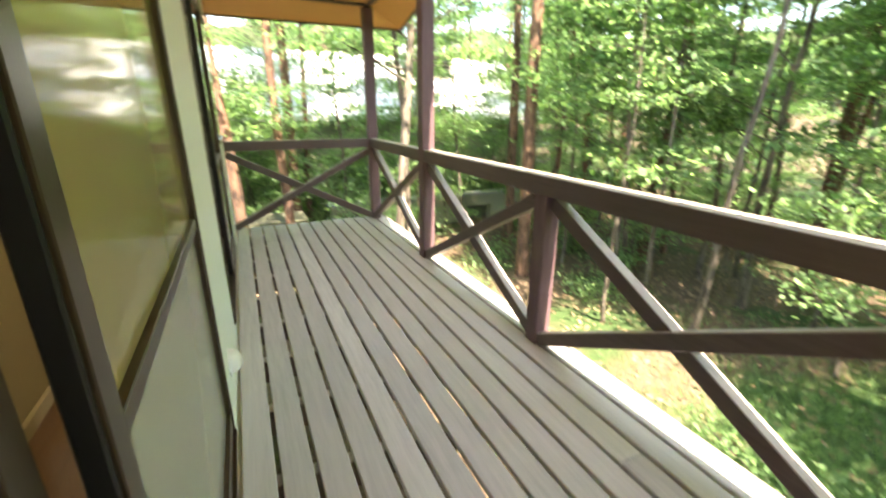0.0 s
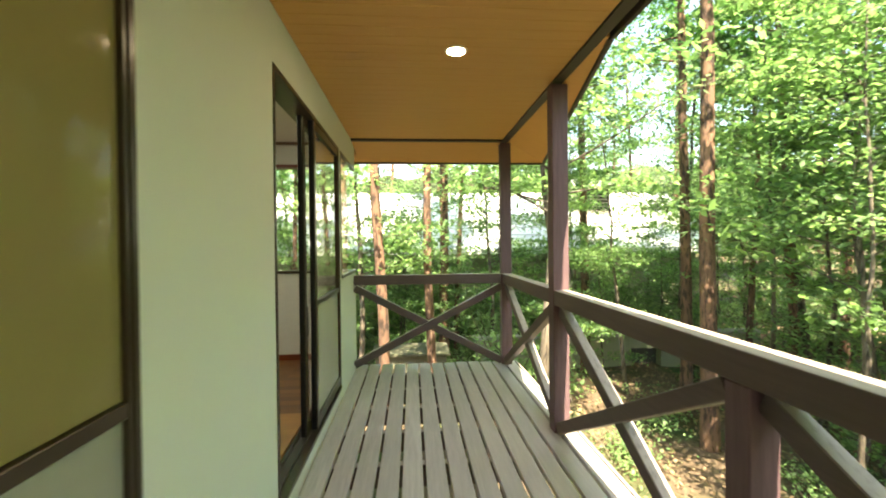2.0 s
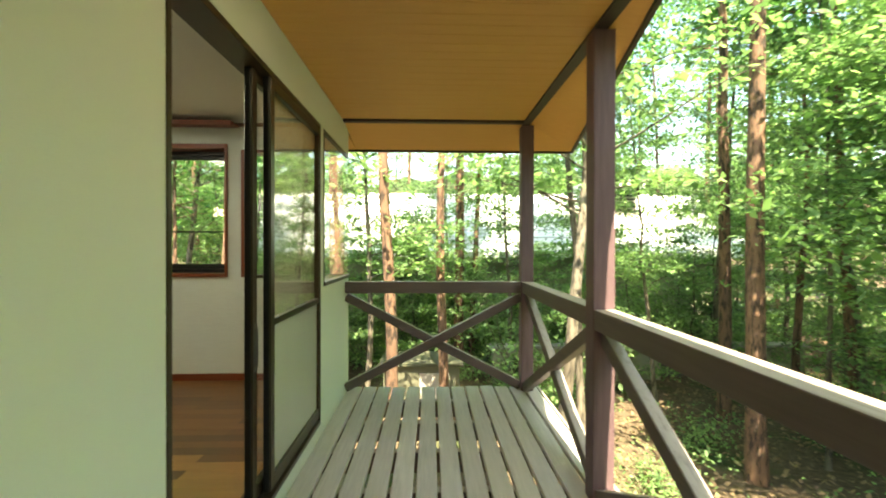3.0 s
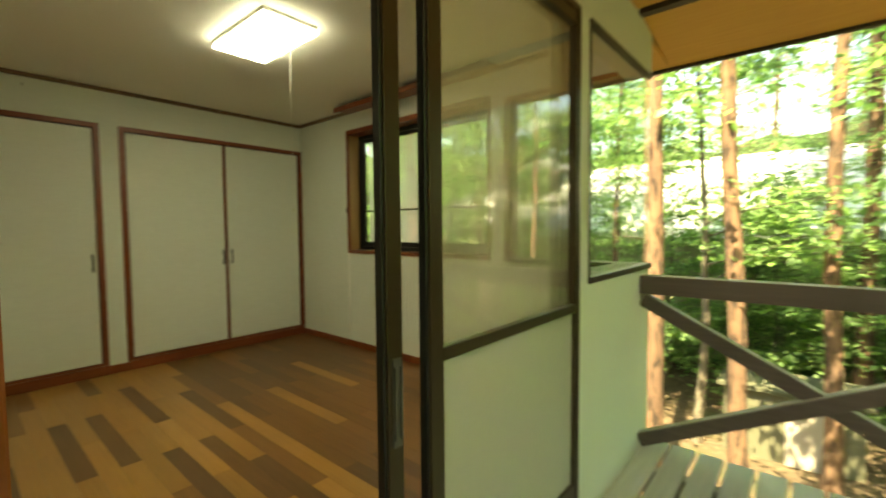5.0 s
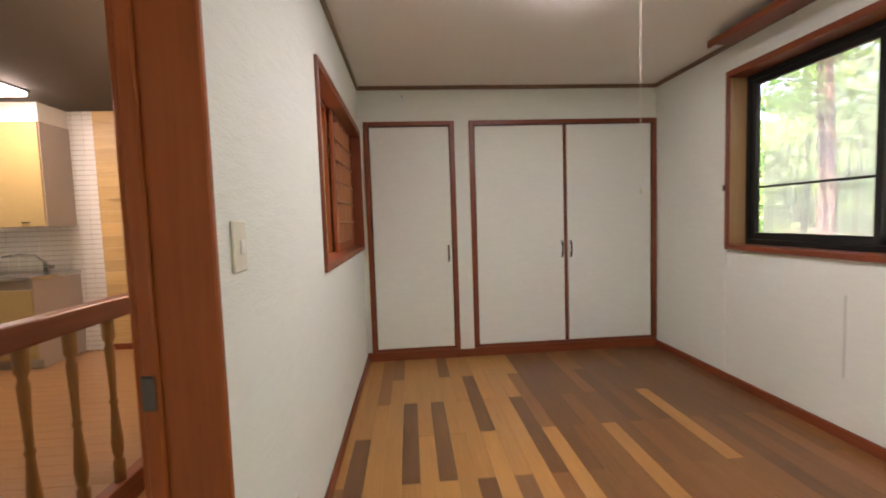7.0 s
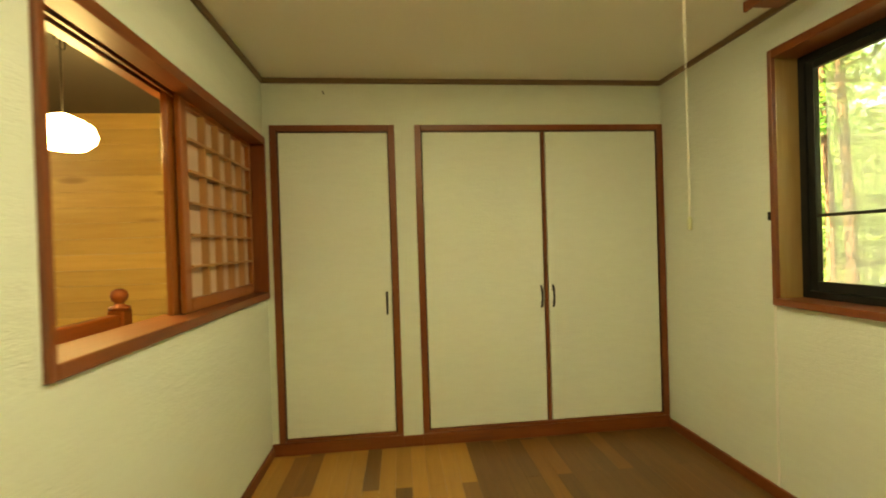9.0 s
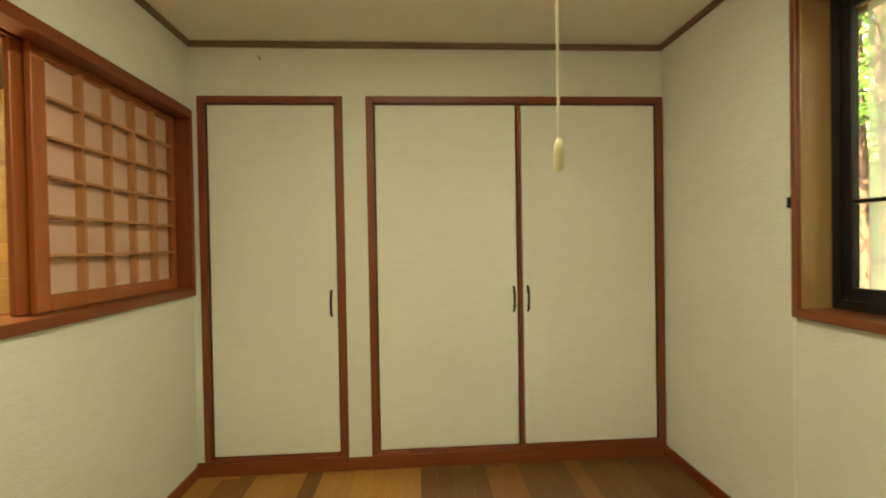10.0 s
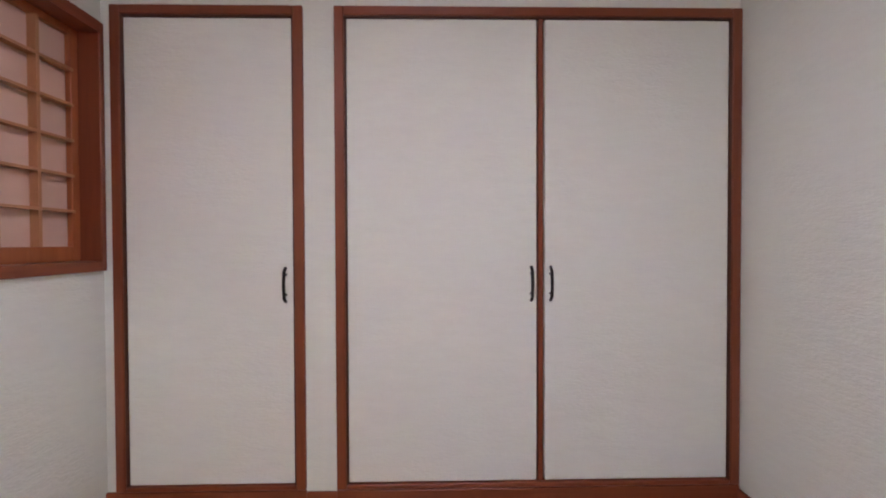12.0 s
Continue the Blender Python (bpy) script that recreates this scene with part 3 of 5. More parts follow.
# ---- windows ----
win = thing("window_1", (-1.85, N_Y, SILL), "two-leaf black aluminium window in a wooden casing", "window", kind="structure")
x0, x1 = NW1
WIN_Y = OUT_N + 0.072      # the frame stands a little proud of the outer wall
bm = bmesh.new()
for d in ((x0 - 0.018, x0 + 0.004, N_Y - 0.018, N_Y + 0.004, SILL - 0.02, TOP + 0.03), (x1 - 0.004, x1 + 0.018, N_Y - 0.018, N_Y + 0.004, SILL - 0.02, TOP + 0.03)):
    box(bm, *d)
soften(bm, 0.002)
part("casing", bm, CASING_Z, win)
for d in ((x0 - 0.018, x0 + 0.003), (x1 - 0.003, x1 + 0.018)):
    boxpart("reveal", (*d, N_Y + 0.0045, OUT_N + 0.020, SILL - 0.02, TOP + 0.03), REVEAL, win, "glossy paler reveal board")
bm = bmesh.new()
box(bm, x0 + 0.0045, x1 - 0.0045, N_Y - 0.018, OUT_N + 0.020, TOP - 0.01, TOP + 0.03)
soften(bm, 0.002)
part("casing", bm, CASING_X, win)
bm = bmesh.new()
box(bm, x0 + 0.0045, x1 - 0.0045, N_Y - 0.024, OUT_N + 0.020, SILL - 0.02, SILL + 0.012)
soften(bm, 0.003)
part("sill", bm, CASING_X, win)


def leaf(window, x0, x1, y, z0, z1, bars):
    bm = bmesh.new()
    box(bm, x0, x0 + 0.035, y, y + 0.028, z0, z1)
    box(bm, x1 - 0.035, x1, y, y + 0.028, z0, z1)
    box(bm, x0 + 0.035, x1 - 0.035, y + 0.001, y + 0.027, z0, z0 + 0.045)
    box(bm, x0 + 0.035, x1 - 0.035, y + 0.001, y + 0.027, z1 - 0.035, z1)
    for z in bars:
        box(bm, x0 + 0.035, x1 - 0.035, y + 0.002, y + 0.026, z - 0.007, z + 0.007)
    soften(bm, 0.002)
    s = part("sash", bm, BLACK_ALU, window)
    bm = bmesh.new()
    box(bm, x0 + 0.03, x1 - 0.03, y + 0.012, y + 0.016, z0 + 0.04, z1 - 0.03)
    part("pane", bm, GLASS, s).visible_shadow = False


bm = bmesh.new()
for d in ((x0 + 0.0045, x0 + 0.036, WIN_Y - 0.08, WIN_Y - 0.005, SILL + 0.0125, TOP - 0.0105), (x1 - 0.036, x1 - 0.0045, WIN_Y - 0.08, WIN_Y - 0.005, SILL + 0.0125, TOP - 0.0105),
          (x0 + 0.036, x1 - 0.036, WIN_Y - 0.08, WIN_Y - 0.005, SILL + 0.0125, SILL + 0.045), (x0 + 0.036, x1 - 0.036, WIN_Y - 0.08, WIN_Y - 0.005, TOP - 0.045, TOP - 0.0105)):
    box(bm, *d)
part("outer_frame", bm, BLACK_ALU, win)
xm = (x0 + x1) / 2
leaf(win, x0 + 0.036, xm + 0.02, WIN_Y - 0.072, SILL + 0.046, TOP - 0.046, [1.327])
leaf(win, xm - 0.02, x1 - 0.036, WIN_Y - 0.040, SILL + 0.046, TOP - 0.046, [1.327])

boxpart("insect_screen", (x0 + 0.065, xm + 0.01, WIN_Y - 0.003, WIN_Y - 0.0025, SILL + 0.06, TOP - 0.06), WINDOW_MESH, win, "pale insect screen", edge=0).visible_shadow = False

cw = thing("window_2", (-0.4, OUT_N, SILL), "frameless glass corner window with a wooden casing inside", "window", kind="structure")
bm = bmesh.new()
box(bm, NW2[0] - 0.02, NW2[0] + 0.03, N_Y - 0.018, OUT_N - 0.03, SILL - 0.02, HEAD + 0.02)
soften(bm, 0.002)
part("casing", bm, CASING_Z, cw)
bm = bmesh.new()
box(bm, NW2[0] + 0.03, IN_X - 0.005, N_Y - 0.018, OUT_N - 0.012, HEAD - 0.01, HEAD + 0.02)
soften(bm, 0.002)
part("casing", bm, CASING_X, cw)
bm = bmesh.new()
box(bm, IN_X - 0.02, 0.012, EW[0], OUT_N + 0.012, SILL - 0.03, SILL)
box(bm, NW2[0] + 0.03, IN_X - 0.0205, N_Y - 0.02, OUT_N + 0.012, SILL - 0.03, SILL)
soften(bm, 0.003)
part("sill", bm, ALU, cw, "grey-brown metal sill")
bm = bmesh.new()
box(bm, -0.03, 0.004, EW[0], EW[0] + 0.02, SILL, HEAD - 0.0105)
box(bm, -0.03, 0.004, EW[0] + 0.02, OUT_N, HEAD - 0.025, HEAD - 0.0005)
soften(bm, 0.002)
part("frame", bm, ALU, cw)
bm = bmesh.new()
box(bm, -0.017, -0.011, EW[0] + 0.018, OUT_N - 0.012, SILL, HEAD - 0.02)
part("pane", bm, GLASS, cw).visible_shadow = False
bm = bmesh.new()
box(bm, NW2[0] + 0.03, -0.010, OUT_N - 0.010, OUT_N - 0.004, SILL, HEAD - 0.011)
part("pane", bm, GLASS, cw).visible_shadow = False


# ---- soffit lamps and the wall vent ----
for x, y in ((0.879, 4.60), (0.879, 1.75)):
    lamp = thing("downlight", (x, y, SOFFIT), "round recessed soffit downlight, lit", "downlight", "soffit downlights")
    bm = bmesh.new()
    lathe(bm, x, y, SOFFIT - 0.008, [(0.048, 0.004), (0.052, 0.0), (0.062, 0.002), (0.063, 0.0078)], 24)
    part("trim_ring", bm, WHITE_PL, lamp, smooth=True)
    bm = bmesh.new()
    lathe(bm, x, y, SOFFIT - 0.010, [(0.02, 0.0), (0.048, 0.003)], 24)
    part("bulb", bm, SPOT_LIGHT, lamp)
vent = thing("wall_vent", (0, 3.475, 0.115), "white hooded vent cap low on the stuccoed wall", "vent")
bm = bmesh.new()
bmesh.ops.create_uvsphere(bm, u_segments=16, v_segments=10, radius=0.058, matrix=Matrix.LocRotScale((0.0, 3.475, 0.14), None, (1.0, 0.95, 1.05)))
bmesh.ops.bisect_plane(bm, geom=bm.verts[:] + bm.edges[:] + bm.faces[:], plane_co=(0.001, 0, 0), plane_no=(-1, 0, 0), clear_outer=True)
bmesh.ops.bisect_plane(bm, geom=bm.verts[:] + bm.edges[:] + bm.faces[:], plane_co=(0, 0, 0.112), plane_no=(0, 0, -1), clear_outer=True)
part("hood", bm, WHITE_PL, vent, smooth=True)
bm = bmesh.new()
lathe(bm, 0, 0, 0, [(0.064, 0.0), (0.064, 0.006)], 20)
bmesh.ops.transform(bm, matrix=Matrix.Translation((0.0005, 3.475, 0.14)) @ Matrix.Rotation(radians(90), 4, "Y"), verts=bm.verts)
part("flange", bm, WHITE_PL, vent)

# ---- room: trim ----
bm = bmesh.new()
box(bm, W_X + 0.016, -0.84, S_Y, S_Y + 0.014, 0.0, 0.062)
soften(bm, 0.003)
setting("baseboard_south", bm, CASING_X, "red-brown wooden baseboard", "baseboard")
bm = bmesh.new()
box(bm, W_X + 0.016, IN_X - 0.015, N_Y - 0.014, N_Y, 0.0, 0.062)
soften(bm, 0.003)
setting("baseboard_north", bm, CASING_X, "red-brown wooden baseboard", "baseboard")
bm = bmesh.new()
box(bm, IN_X - 0.014, IN_X, D2[1] + 0.03, N_Y, 0.0, 0.062)
soften(bm, 0.003)
setting("baseboard_east", bm, CASING_Y, "red-brown wooden baseboard", "baseboard")
bm = bmesh.new()
box(bm, W_X, W_X + 0.015, S_Y, 5.02, 0.0, 0.075)
box(bm, W_X, W_X + 0.015, 5.14, N_Y, 0.0, 0.075)
box(bm, W_X, W_X + 0.013, 5.02, 5.14, 0.0, 0.068)
soften(bm, 0.003)
setting("baseboard_closet", bm, CASING_Y, "red-brown board under the closet doors", "baseboard")
bm = bmesh.new()
box(bm, W_X, W_X + 0.02, S_Y, N_Y, CEIL - 0.03, CEIL)
soften(bm, 0.003)
setting("cornice_closet", bm, TRIM, "brown cornice strip", "trim")
bm = bmesh.new()
box(bm, W_X + 0.0205, IN_X, S_Y, S_Y + 0.02, CEIL - 0.03, CEIL)
soften(bm, 0.003)
setting("cornice_south", bm, TRIM, "brown cornice strip", "trim")
bm = bmesh.new()
box(bm, W_X + 0.0205, IN_X, N_Y - 0.02, N_Y, CEIL - 0.03, CEIL)
soften(bm, 0.003)
setting("cornice_north", bm, TRIM, "brown cornice strip", "trim")
bm = bmesh.new()
box(bm, IN_X - 0.02, IN_X, S_Y + 0.0205, N_Y - 0.0205, CEIL - 0.03, CEIL)
soften(bm, 0.003)
setting("cornice_east", bm, TRIM, "brown cornice strip", "trim")


# ---- closets ----
def closet(y0, y1, doors, handles, label):
    c = thing("closet", (W_X, (y0 + y1) / 2, 0.075), label, "closet")
    z0, z1, w = 0.078, 2.0, 0.038
    boxpart("side_casing", (W_X - 0.06, W_X + 0.016, y0, y0 + w, z0, z1), CASING_Z, c)
    boxpart("side_casing", (W_X - 0.06, W_X + 0.016, y1 - w, y1, z0, z1), CASING_Z, c)
    boxpart("head_casing", (W_X - 0.06, W_X + 0.016, y0 + w, y1 - w, z1 - 0.036, z1), CASING_Y, c)
    boxpart("sill", (W_X - 0.06, W_X + 0.014, y0 + w, y1 - w, z0, z0 + 0.018), CASING_Y, c)
    for dims in ((y0 + w, y0 + w + 0.006, z0 + 0.018, z1 - 0.036), (y1 - w - 0.006, y1 - w, z0 + 0.018, z1 - 0.036), (y0 + w + 0.006, y1 - w - 0.006, z1 - 0.042, z1 - 0.036)):
        boxpart("bead", (W_X - 0.05, W_X + 0.010, *dims), BEAD_SHADE, c, "inner bead darkened as a shadow line", 0.001)
    for (a, b), h in zip(doors, handles):
        d = boxpart("door", (W_X - 0.03, W_X + 0.002, a + 0.004, b - 0.004, z0 + 0.022, z1 - 0.044), CLOSET_M, c, "off-white papered door", 0.003)
        bm = bmesh.new()
        for za, zb in ((0.845, 0.875), (0.925, 0.955)):
            rod(bm, (W_X + 0.002, h, (za + zb) / 2), (W_X + 0.026, h, (za + zb) / 2), 0.006, 0.005, 8)
        pts = [(W_X + 0.004, h, 0.832), (W_X + 0.024, h, 0.848), (W_X + 0.030, h, 0.900), (W_X + 0.024, h, 0.952), (W_X + 0.004, h, 0.968)]
        for p, q in zip(pts, pts[1:]):
            rod(bm, p, q, 0.0065, 0.0065, 8)
        part("handle", bm, IRON, d, "black iron bow handle", smooth=True)
    return c


closet(4.27, 5.018, [(4.312, 4.976)], [4.942], "single off-white papered closet door in a red-brown frame")
c2 = closet(5.142, N_Y - 0.002, [(5.184, 5.951), (5.975, 6.731)], [5.925, 6.003], "double off-white papered closet doors in a red-brown frame")
boxpart("middle_stile", (W_X - 0.03, W_X + 0.006, 5.953, 5.973, 0.1, 1.958), CASING_Z, c2)

# ---- shoji window in the partition ----
sh = thing("shoji_window", (-2.73, S_Y, 0.96), "half-open wooden shoji window in a red-brown frame", "shoji window")
a0, a1, b0, b1 = -3.52, -1.935, 0.982, 1.905
boxpart("jamb", (a0 - 0.02, a0 + 0.004, P_Y - 0.014, S_Y + 0.016, b0 - 0.022, b1 + 0.022), CASING_Z, sh)
boxpart("jamb", (a1 - 0.005, a1 + 0.02, P_Y - 0.014, S_Y + 0.016, b0 - 0.022, b1 + 0.022), CASING_Z, sh)
bm = bmesh.new()
box(bm, a0 + 0.0045, a1 - 0.0055, P_Y - 0.014, S_Y + 0.016, b0 - 0.022, b0 + 0.018)
soften(bm, 0.003)
part("sill", bm, CASING_X, sh)
bm = bmesh.new()
for y0, y1, z in ((P_Y - 0.014, P_Y + 0.028, b1 - 0.022), (P_Y + 0.028, P_Y + 0.052, b1 - 0.006), (P_Y + 0.052, P_Y + 0.062, b1 - 0.022), (P_Y + 0.062, P_Y + 0.086, b1 - 0.006), (P_Y + 0.086, S_Y + 0.016, b1 - 0.022)):
    box(bm, a0 + 0.0045, a1 - 0.0055, y0, y1, z, b1 + 0.022)
part("head", bm, CASING_X, sh, "grooved head rail")


def shoji_panel(x0, x1, y):
    z0, z1 = b0 + 0.019, b1 - 0.008
    bm = bmesh.new()
    box(bm, x0, x0 + 0.034, y, y + 0.022, z0, z1)
    box(bm, x1 - 0.055, x1, y, y + 0.022, z0, z1)
    box(bm, x0 + 0.034, x1 - 0.055, y, y + 0.022, z0, z0 + 0.055)
    box(bm, x0 + 0.034, x1 - 0.055, y, y + 0.022, z1 - 0.04, z1)
    soften(bm, 0.002)
    f = part("sliding_panel", bm, SHOJI_WOOD, sh)
    u0, u1, w0, w1 = x0 + 0.034, x1 - 0.055, z0 + 0.055, z1 - 0.04
    for i in range(1, 6):
        z = w0 + (w1 - w0) * i / 6
        boxpart("lattice_bar", (u0, u1, y + 0.001, y + 0.0325, z - 0.005, z + 0.005), LATTICE, f, edge=0)
    for i in range(1, 5):
        x = u0 + (u1 - u0) * i / 5
        boxpart("lattice_bar", (x - 0.0065, x + 0.0065, y + 0.0015, y + 0.032, w0, w1), LATTICE, f, edge=0)
    boxpart("paper", (u0, u1, y - 0.001, y + 0.0005, w0, w1), SHOJI_PAPER, f, "pinkish white paper", edge=0)


shoji_panel(a0 + 0.006, a0 + 0.818, P_Y + 0.063)
shoji_panel(a0 + 0.007, a0 + 0.853, P_Y + 0.029)

# ---- doorway to the living room ----
dj = thing("doorway", (-0.55, S_Y, 0), "red-brown wooden door casing in the partition", "door frame", kind="structure")
bm = bmesh.new()
box(bm, -0.834, -0.815, P_Y - 0.006, S_Y + 0.012, 0.0, 2.06)
box(bm, -0.815, -0.803, P_Y + 0.012, P_Y + 0.046, 0.0, 2.0)
soften(bm, 0.004)
j = part("jamb", bm, CASING_LIT, dj)
bm = bmesh.new()
box(bm, IN_X - 0.05, IN_X - 0.001, P_Y - 0.02, S_Y + 0.018, 0.0, 2.06)
soften(bm, 0.004)
part("jamb", bm, CASING_LIT, dj)
bm = bmesh.new()
box(bm, -0.815, IN_X - 0.05, P_Y - 0.02, S_Y + 0.018, 2.0, 2.06)
soften(bm, 0.004)
part("head", bm, CASING_X, dj)
boxpart("strike_plate", (-0.803, -0.798, P_Y + 0.014, P_Y + 0.040, 0.83, 0.90), STEEL_DARK, j, "small steel strike plate")

# ---- fittings ----
sw = thing("light_switch", (-1.12, S_Y, 1.15), "ivory double wall switch on the papered wall", "light switch")
boxpart("plate", (-0.992, -0.918, S_Y, S_Y + 0.008, 1.078, 1.195), IVORY, sw)
boxpart("rocker", (-0.974, -0.950, S_Y + 0.008, S_Y + 0.012, 1.118, 1.152), WHITE_PL, sw)
ot = thing("wall_outlet", (-1.5, S_Y, 0.25), "ivory wall outlet low on the papered wall", "outlet")
boxpart("plate", (-1.30, -1.23, S_Y, S_Y + 0.008, 0.20, 0.32), IVORY, ot)
boxpart("socket", (-1.28, -1.25, S_Y + 0.008, S_Y + 0.012, 0.225, 0.295), WHITE_PL, ot)
cl = thing("ceiling_light", (-1.66, 5.43, CEIL), "lit rectangular fluorescent ceiling light with a white diffuser", "ceiling light")
boxpart("base", (-2.012, -1.398, 5.285, 5.605, CEIL - 0.024, CEIL), WHITE_PL, cl, "white steel housing", 0.004)
bm = bmesh.new()
box(bm, -2.012, -1.398, 5.285, 5.605, CEIL - 0.048, CEIL - 0.0245)
soften(bm, 0.006, 3)
part("diffuser", bm, SCREEN_LIGHT, cl)
for x in (-1.5, -1.6, -1.72):
    boxpart("clip", (x - 0.010, x + 0.010, 5.601, 5.609, CEIL - 0.052, CEIL - 0.028), STEEL_DARK, cl, "small dark spring clip")
CX, CY = -1.538, 5.51
boxpart("pull_cord", (CX - 0.0008, CX + 0.0008, CY - 0.0008, CY + 0.0008, 1.279, CEIL - 0.047), WHITE_PL, cl, edge=0)
bm = bmesh.new()
lathe(bm, CX, CY, 1.257, [(0.0026, 0), (0.0036, 0.002), (0.0036, 0.017), (0.0018, 0.023)], 10)
part("cord_pull", bm, plain("luminous_plastic", (0.62, 0.62, 0.42), 0.4, vary=0.04), cl, smooth=True)
cr = thing("curtain_board", (-1.8, N_Y - 0.05, 2.19), "dark red-brown wooden curtain board above the window", "curtain board")
boxpart("board", (-2.57, -0.9, N_Y - 0.235, N_Y - 0.085, 2.222, 2.240), CASING_X, cr)
boxpart("front_rail", (-2.57, -0.9, N_Y - 0.252, N_Y - 0.2355, 2.200, 2.244), CASING_X, cr)
for x in (-2.2, -1.7, -1.2):
    boxpart("bracket", (x - 0.012, x + 0.012, N_Y - 0.22, N_Y - 0.0205, 2.2405, 2.258), CASING_Y, cr)
wc = thing("wall_cable", (-2.685, N_Y, 0.5), "thin white cable cover running down the papered wall", "cable")
boxpart("cover", (-2.715, -2.703, N_Y - 0.010, N_Y, 0.063, SILL - 0.021), WHITE_PL, wc)
boxpart("cover", (-1.90, -1.894, N_Y - 0.004, N_Y, 0.32, 0.74), plain("grey_seam", (0.5, 0.5, 0.45), 0.8), wc, "thin grey seam cover", edge=0)
lt = thing("window_catch", (-2.69, N_Y - 0.02, 1.45), "small dark metal catch on the window casing", "catch")
boxpart("plate", (-2.722, -2.711, N_Y - 0.022, N_Y, 1.315, 1.355), IRON, lt)
rk = thing("wall_hook", (W_X, 4.597, 2.19), "small dark hook in the wall above the closet", "hook")
bm = bmesh.new()
rod(bm, (W_X, 4.597, 2.195), (W_X + 0.02, 4.597, 2.192), 0.003, 0.003, 6)
rod(bm, (W_X + 0.02, 4.597, 2.192), (W_X + 0.022, 4.597, 2.205), 0.003, 0.003, 6)
part("shank", bm, IRON, rk)

# ---- living room beyond the partition ----
KIT_Y = 1.61
pw = thing("pine_wall", (FAR_X, 2.6, 0.0), "wall of knotty yellow pine boards", "wood wall", kind="structure")
z = 0.06
while z < L_CEIL - 0.01:
    h = min(0.1195, L_CEIL - 0.002 - z)
    boxpart("board", (FAR_X, FAR_X + 0.016, KIT_Y, P_Y - 0.001, z + 0.0005, z + h - 0.0005), PINE, pw, edge=0.0015)
    z += 0.12
boxpart("base_strip", (FAR_X, FAR_X + 0.02, KIT_Y, P_Y - 0.001, 0.0, 0.058), CASING_Y, pw)

tw = thing("tile_wall", (FAR_X, 0.0, 0), "white tiled kitchen wall with dark joints", "tiled wall", kind="structure")
boxpart("grout", (FAR_X, FAR_X + 0.006, LIV_S, KIT_Y - 0.002, 0, L_CEIL - 0.001), GROUT, tw, edge=0)
bm = bmesh.new()
box(bm, 0, 0.010, 0.002, 0.096, 0.002, 0.046)
tile_me = mesh_of(bm, "tile", TILE)
n = 0
rest = bmesh.new()
for j in range(50):
    for i in range(12):
        y, z = KIT_Y - 0.098 * (i + 1), 0.002 + 0.048 * j
        if n < 300 and i < 6:
            o = new("tile", tile_me)
            o.matrix_basis = pose(FAR_X + 0.0, y, z)
            o.parent = tw
            o.matrix_parent_inverse = tw.matrix_basis.inverted()
            n += 1
        else:
            box(rest, FAR_X, FAR_X + 0.010, y + 0.002, y + 0.096, z + 0.002, z + 0.046)
tagged(part("tiles", rest, TILE, tw), kind="stuff")

kc = thing("kitchen_unit", (-4.1, 0.4, 0), "yellow-fronted kitchen base unit with a steel sink top", "kitchen unit")
boxpart("body", (FAR_X + 0.0105, FAR_X + 0.55, -0.650, 1.380, 0.08, 0.78), CAB_GREY, kc)
boxpart("plinth", (FAR_X + 0.0105, FAR_X + 0.50, -0.650, 1.370, 0.0, 0.079), CAB_GREY, kc)
for a, b in ((0.910, 1.375), (0.505, 0.905), (0.100, 0.500)):
    boxpart("door", (FAR_X + 0.551, FAR_X + 0.57, a, b, 0.1, 0.70), CAB_YELLOW, kc)
boxpart("worktop", (FAR_X + 0.0105, FAR_X + 0.59, -0.650, 1.390, 0.781, 0.81), STEEL, kc, "stainless worktop")
bm = bmesh.new()
box(bm, FAR_X + 0.12, FAR_X + 0.48, 0.600, 1.100, 0.8105, 0.814)
part("sink_rim", bm, STEEL, kc)
fc = thing("faucet", (FAR_X + 0.08, 1.110, 0.81), "chrome kitchen faucet with a swung spout", "faucet")
bm = bmesh.new()
rod(bm, (FAR_X + 0.07, 1.110, 0.81), (FAR_X + 0.07, 1.110, 0.90), 0.02, 0.016, 12)
pts = [(FAR_X + 0.07, 1.110, 0.90), (FAR_X + 0.09, 1.050, 0.97), (FAR_X + 0.12, 0.930, 0.99), (FAR_X + 0.16, 0.810, 0.97)]
for p, q in zip(pts, pts[1:]):
    rod(bm, p, q, 0.010, 0.010, 10)
part("spout", bm, STEEL, fc, smooth=True)
bm = bmesh.new()
rod(bm, (FAR_X + 0.07, 1.180, 0.86), (FAR_X + 0.07, 1.110, 0.86), 0.018, 0.018, 12)
part("valve", bm, STEEL, fc, smooth=True)
uc = thing("wall_cabinet", (FAR_X, 0.4, 1.3), "yellow-fronted wall cabinet with grey sides over the sink", "wall cabinet")
boxpart("body", (FAR_X + 0.0105, FAR_X + 0.35, -0.650, 1.390, 1.248, 2.17), CAB_GREY, uc)
for a, b in ((0.910, 1.385), (0.505, 0.905), (0.100, 0.500)):
    d = boxpart("door", (FAR_X + 0.351, FAR_X + 0.37, a, b, 1.243, 2.165), CAB_YELLOW, uc)
    boxpart("handle", (FAR_X + 0.371, FAR_X + 0.385, (a + b) / 2 + 0.05, (a + b) / 2 + 0.12, 1.28, 1.29), STEEL, d)
boxpart("filler", (FAR_X + 0.0105, FAR_X + 0.34, -0.650, 1.380, 2.171, L_CEIL), WHITE_PL, uc, "white filler board up to the ceiling")
ul = thing("under_cabinet_lamp", (FAR_X + 0.2, 0.5, 1.25), "slim grey lamp under the wall cabinet", "lamp")
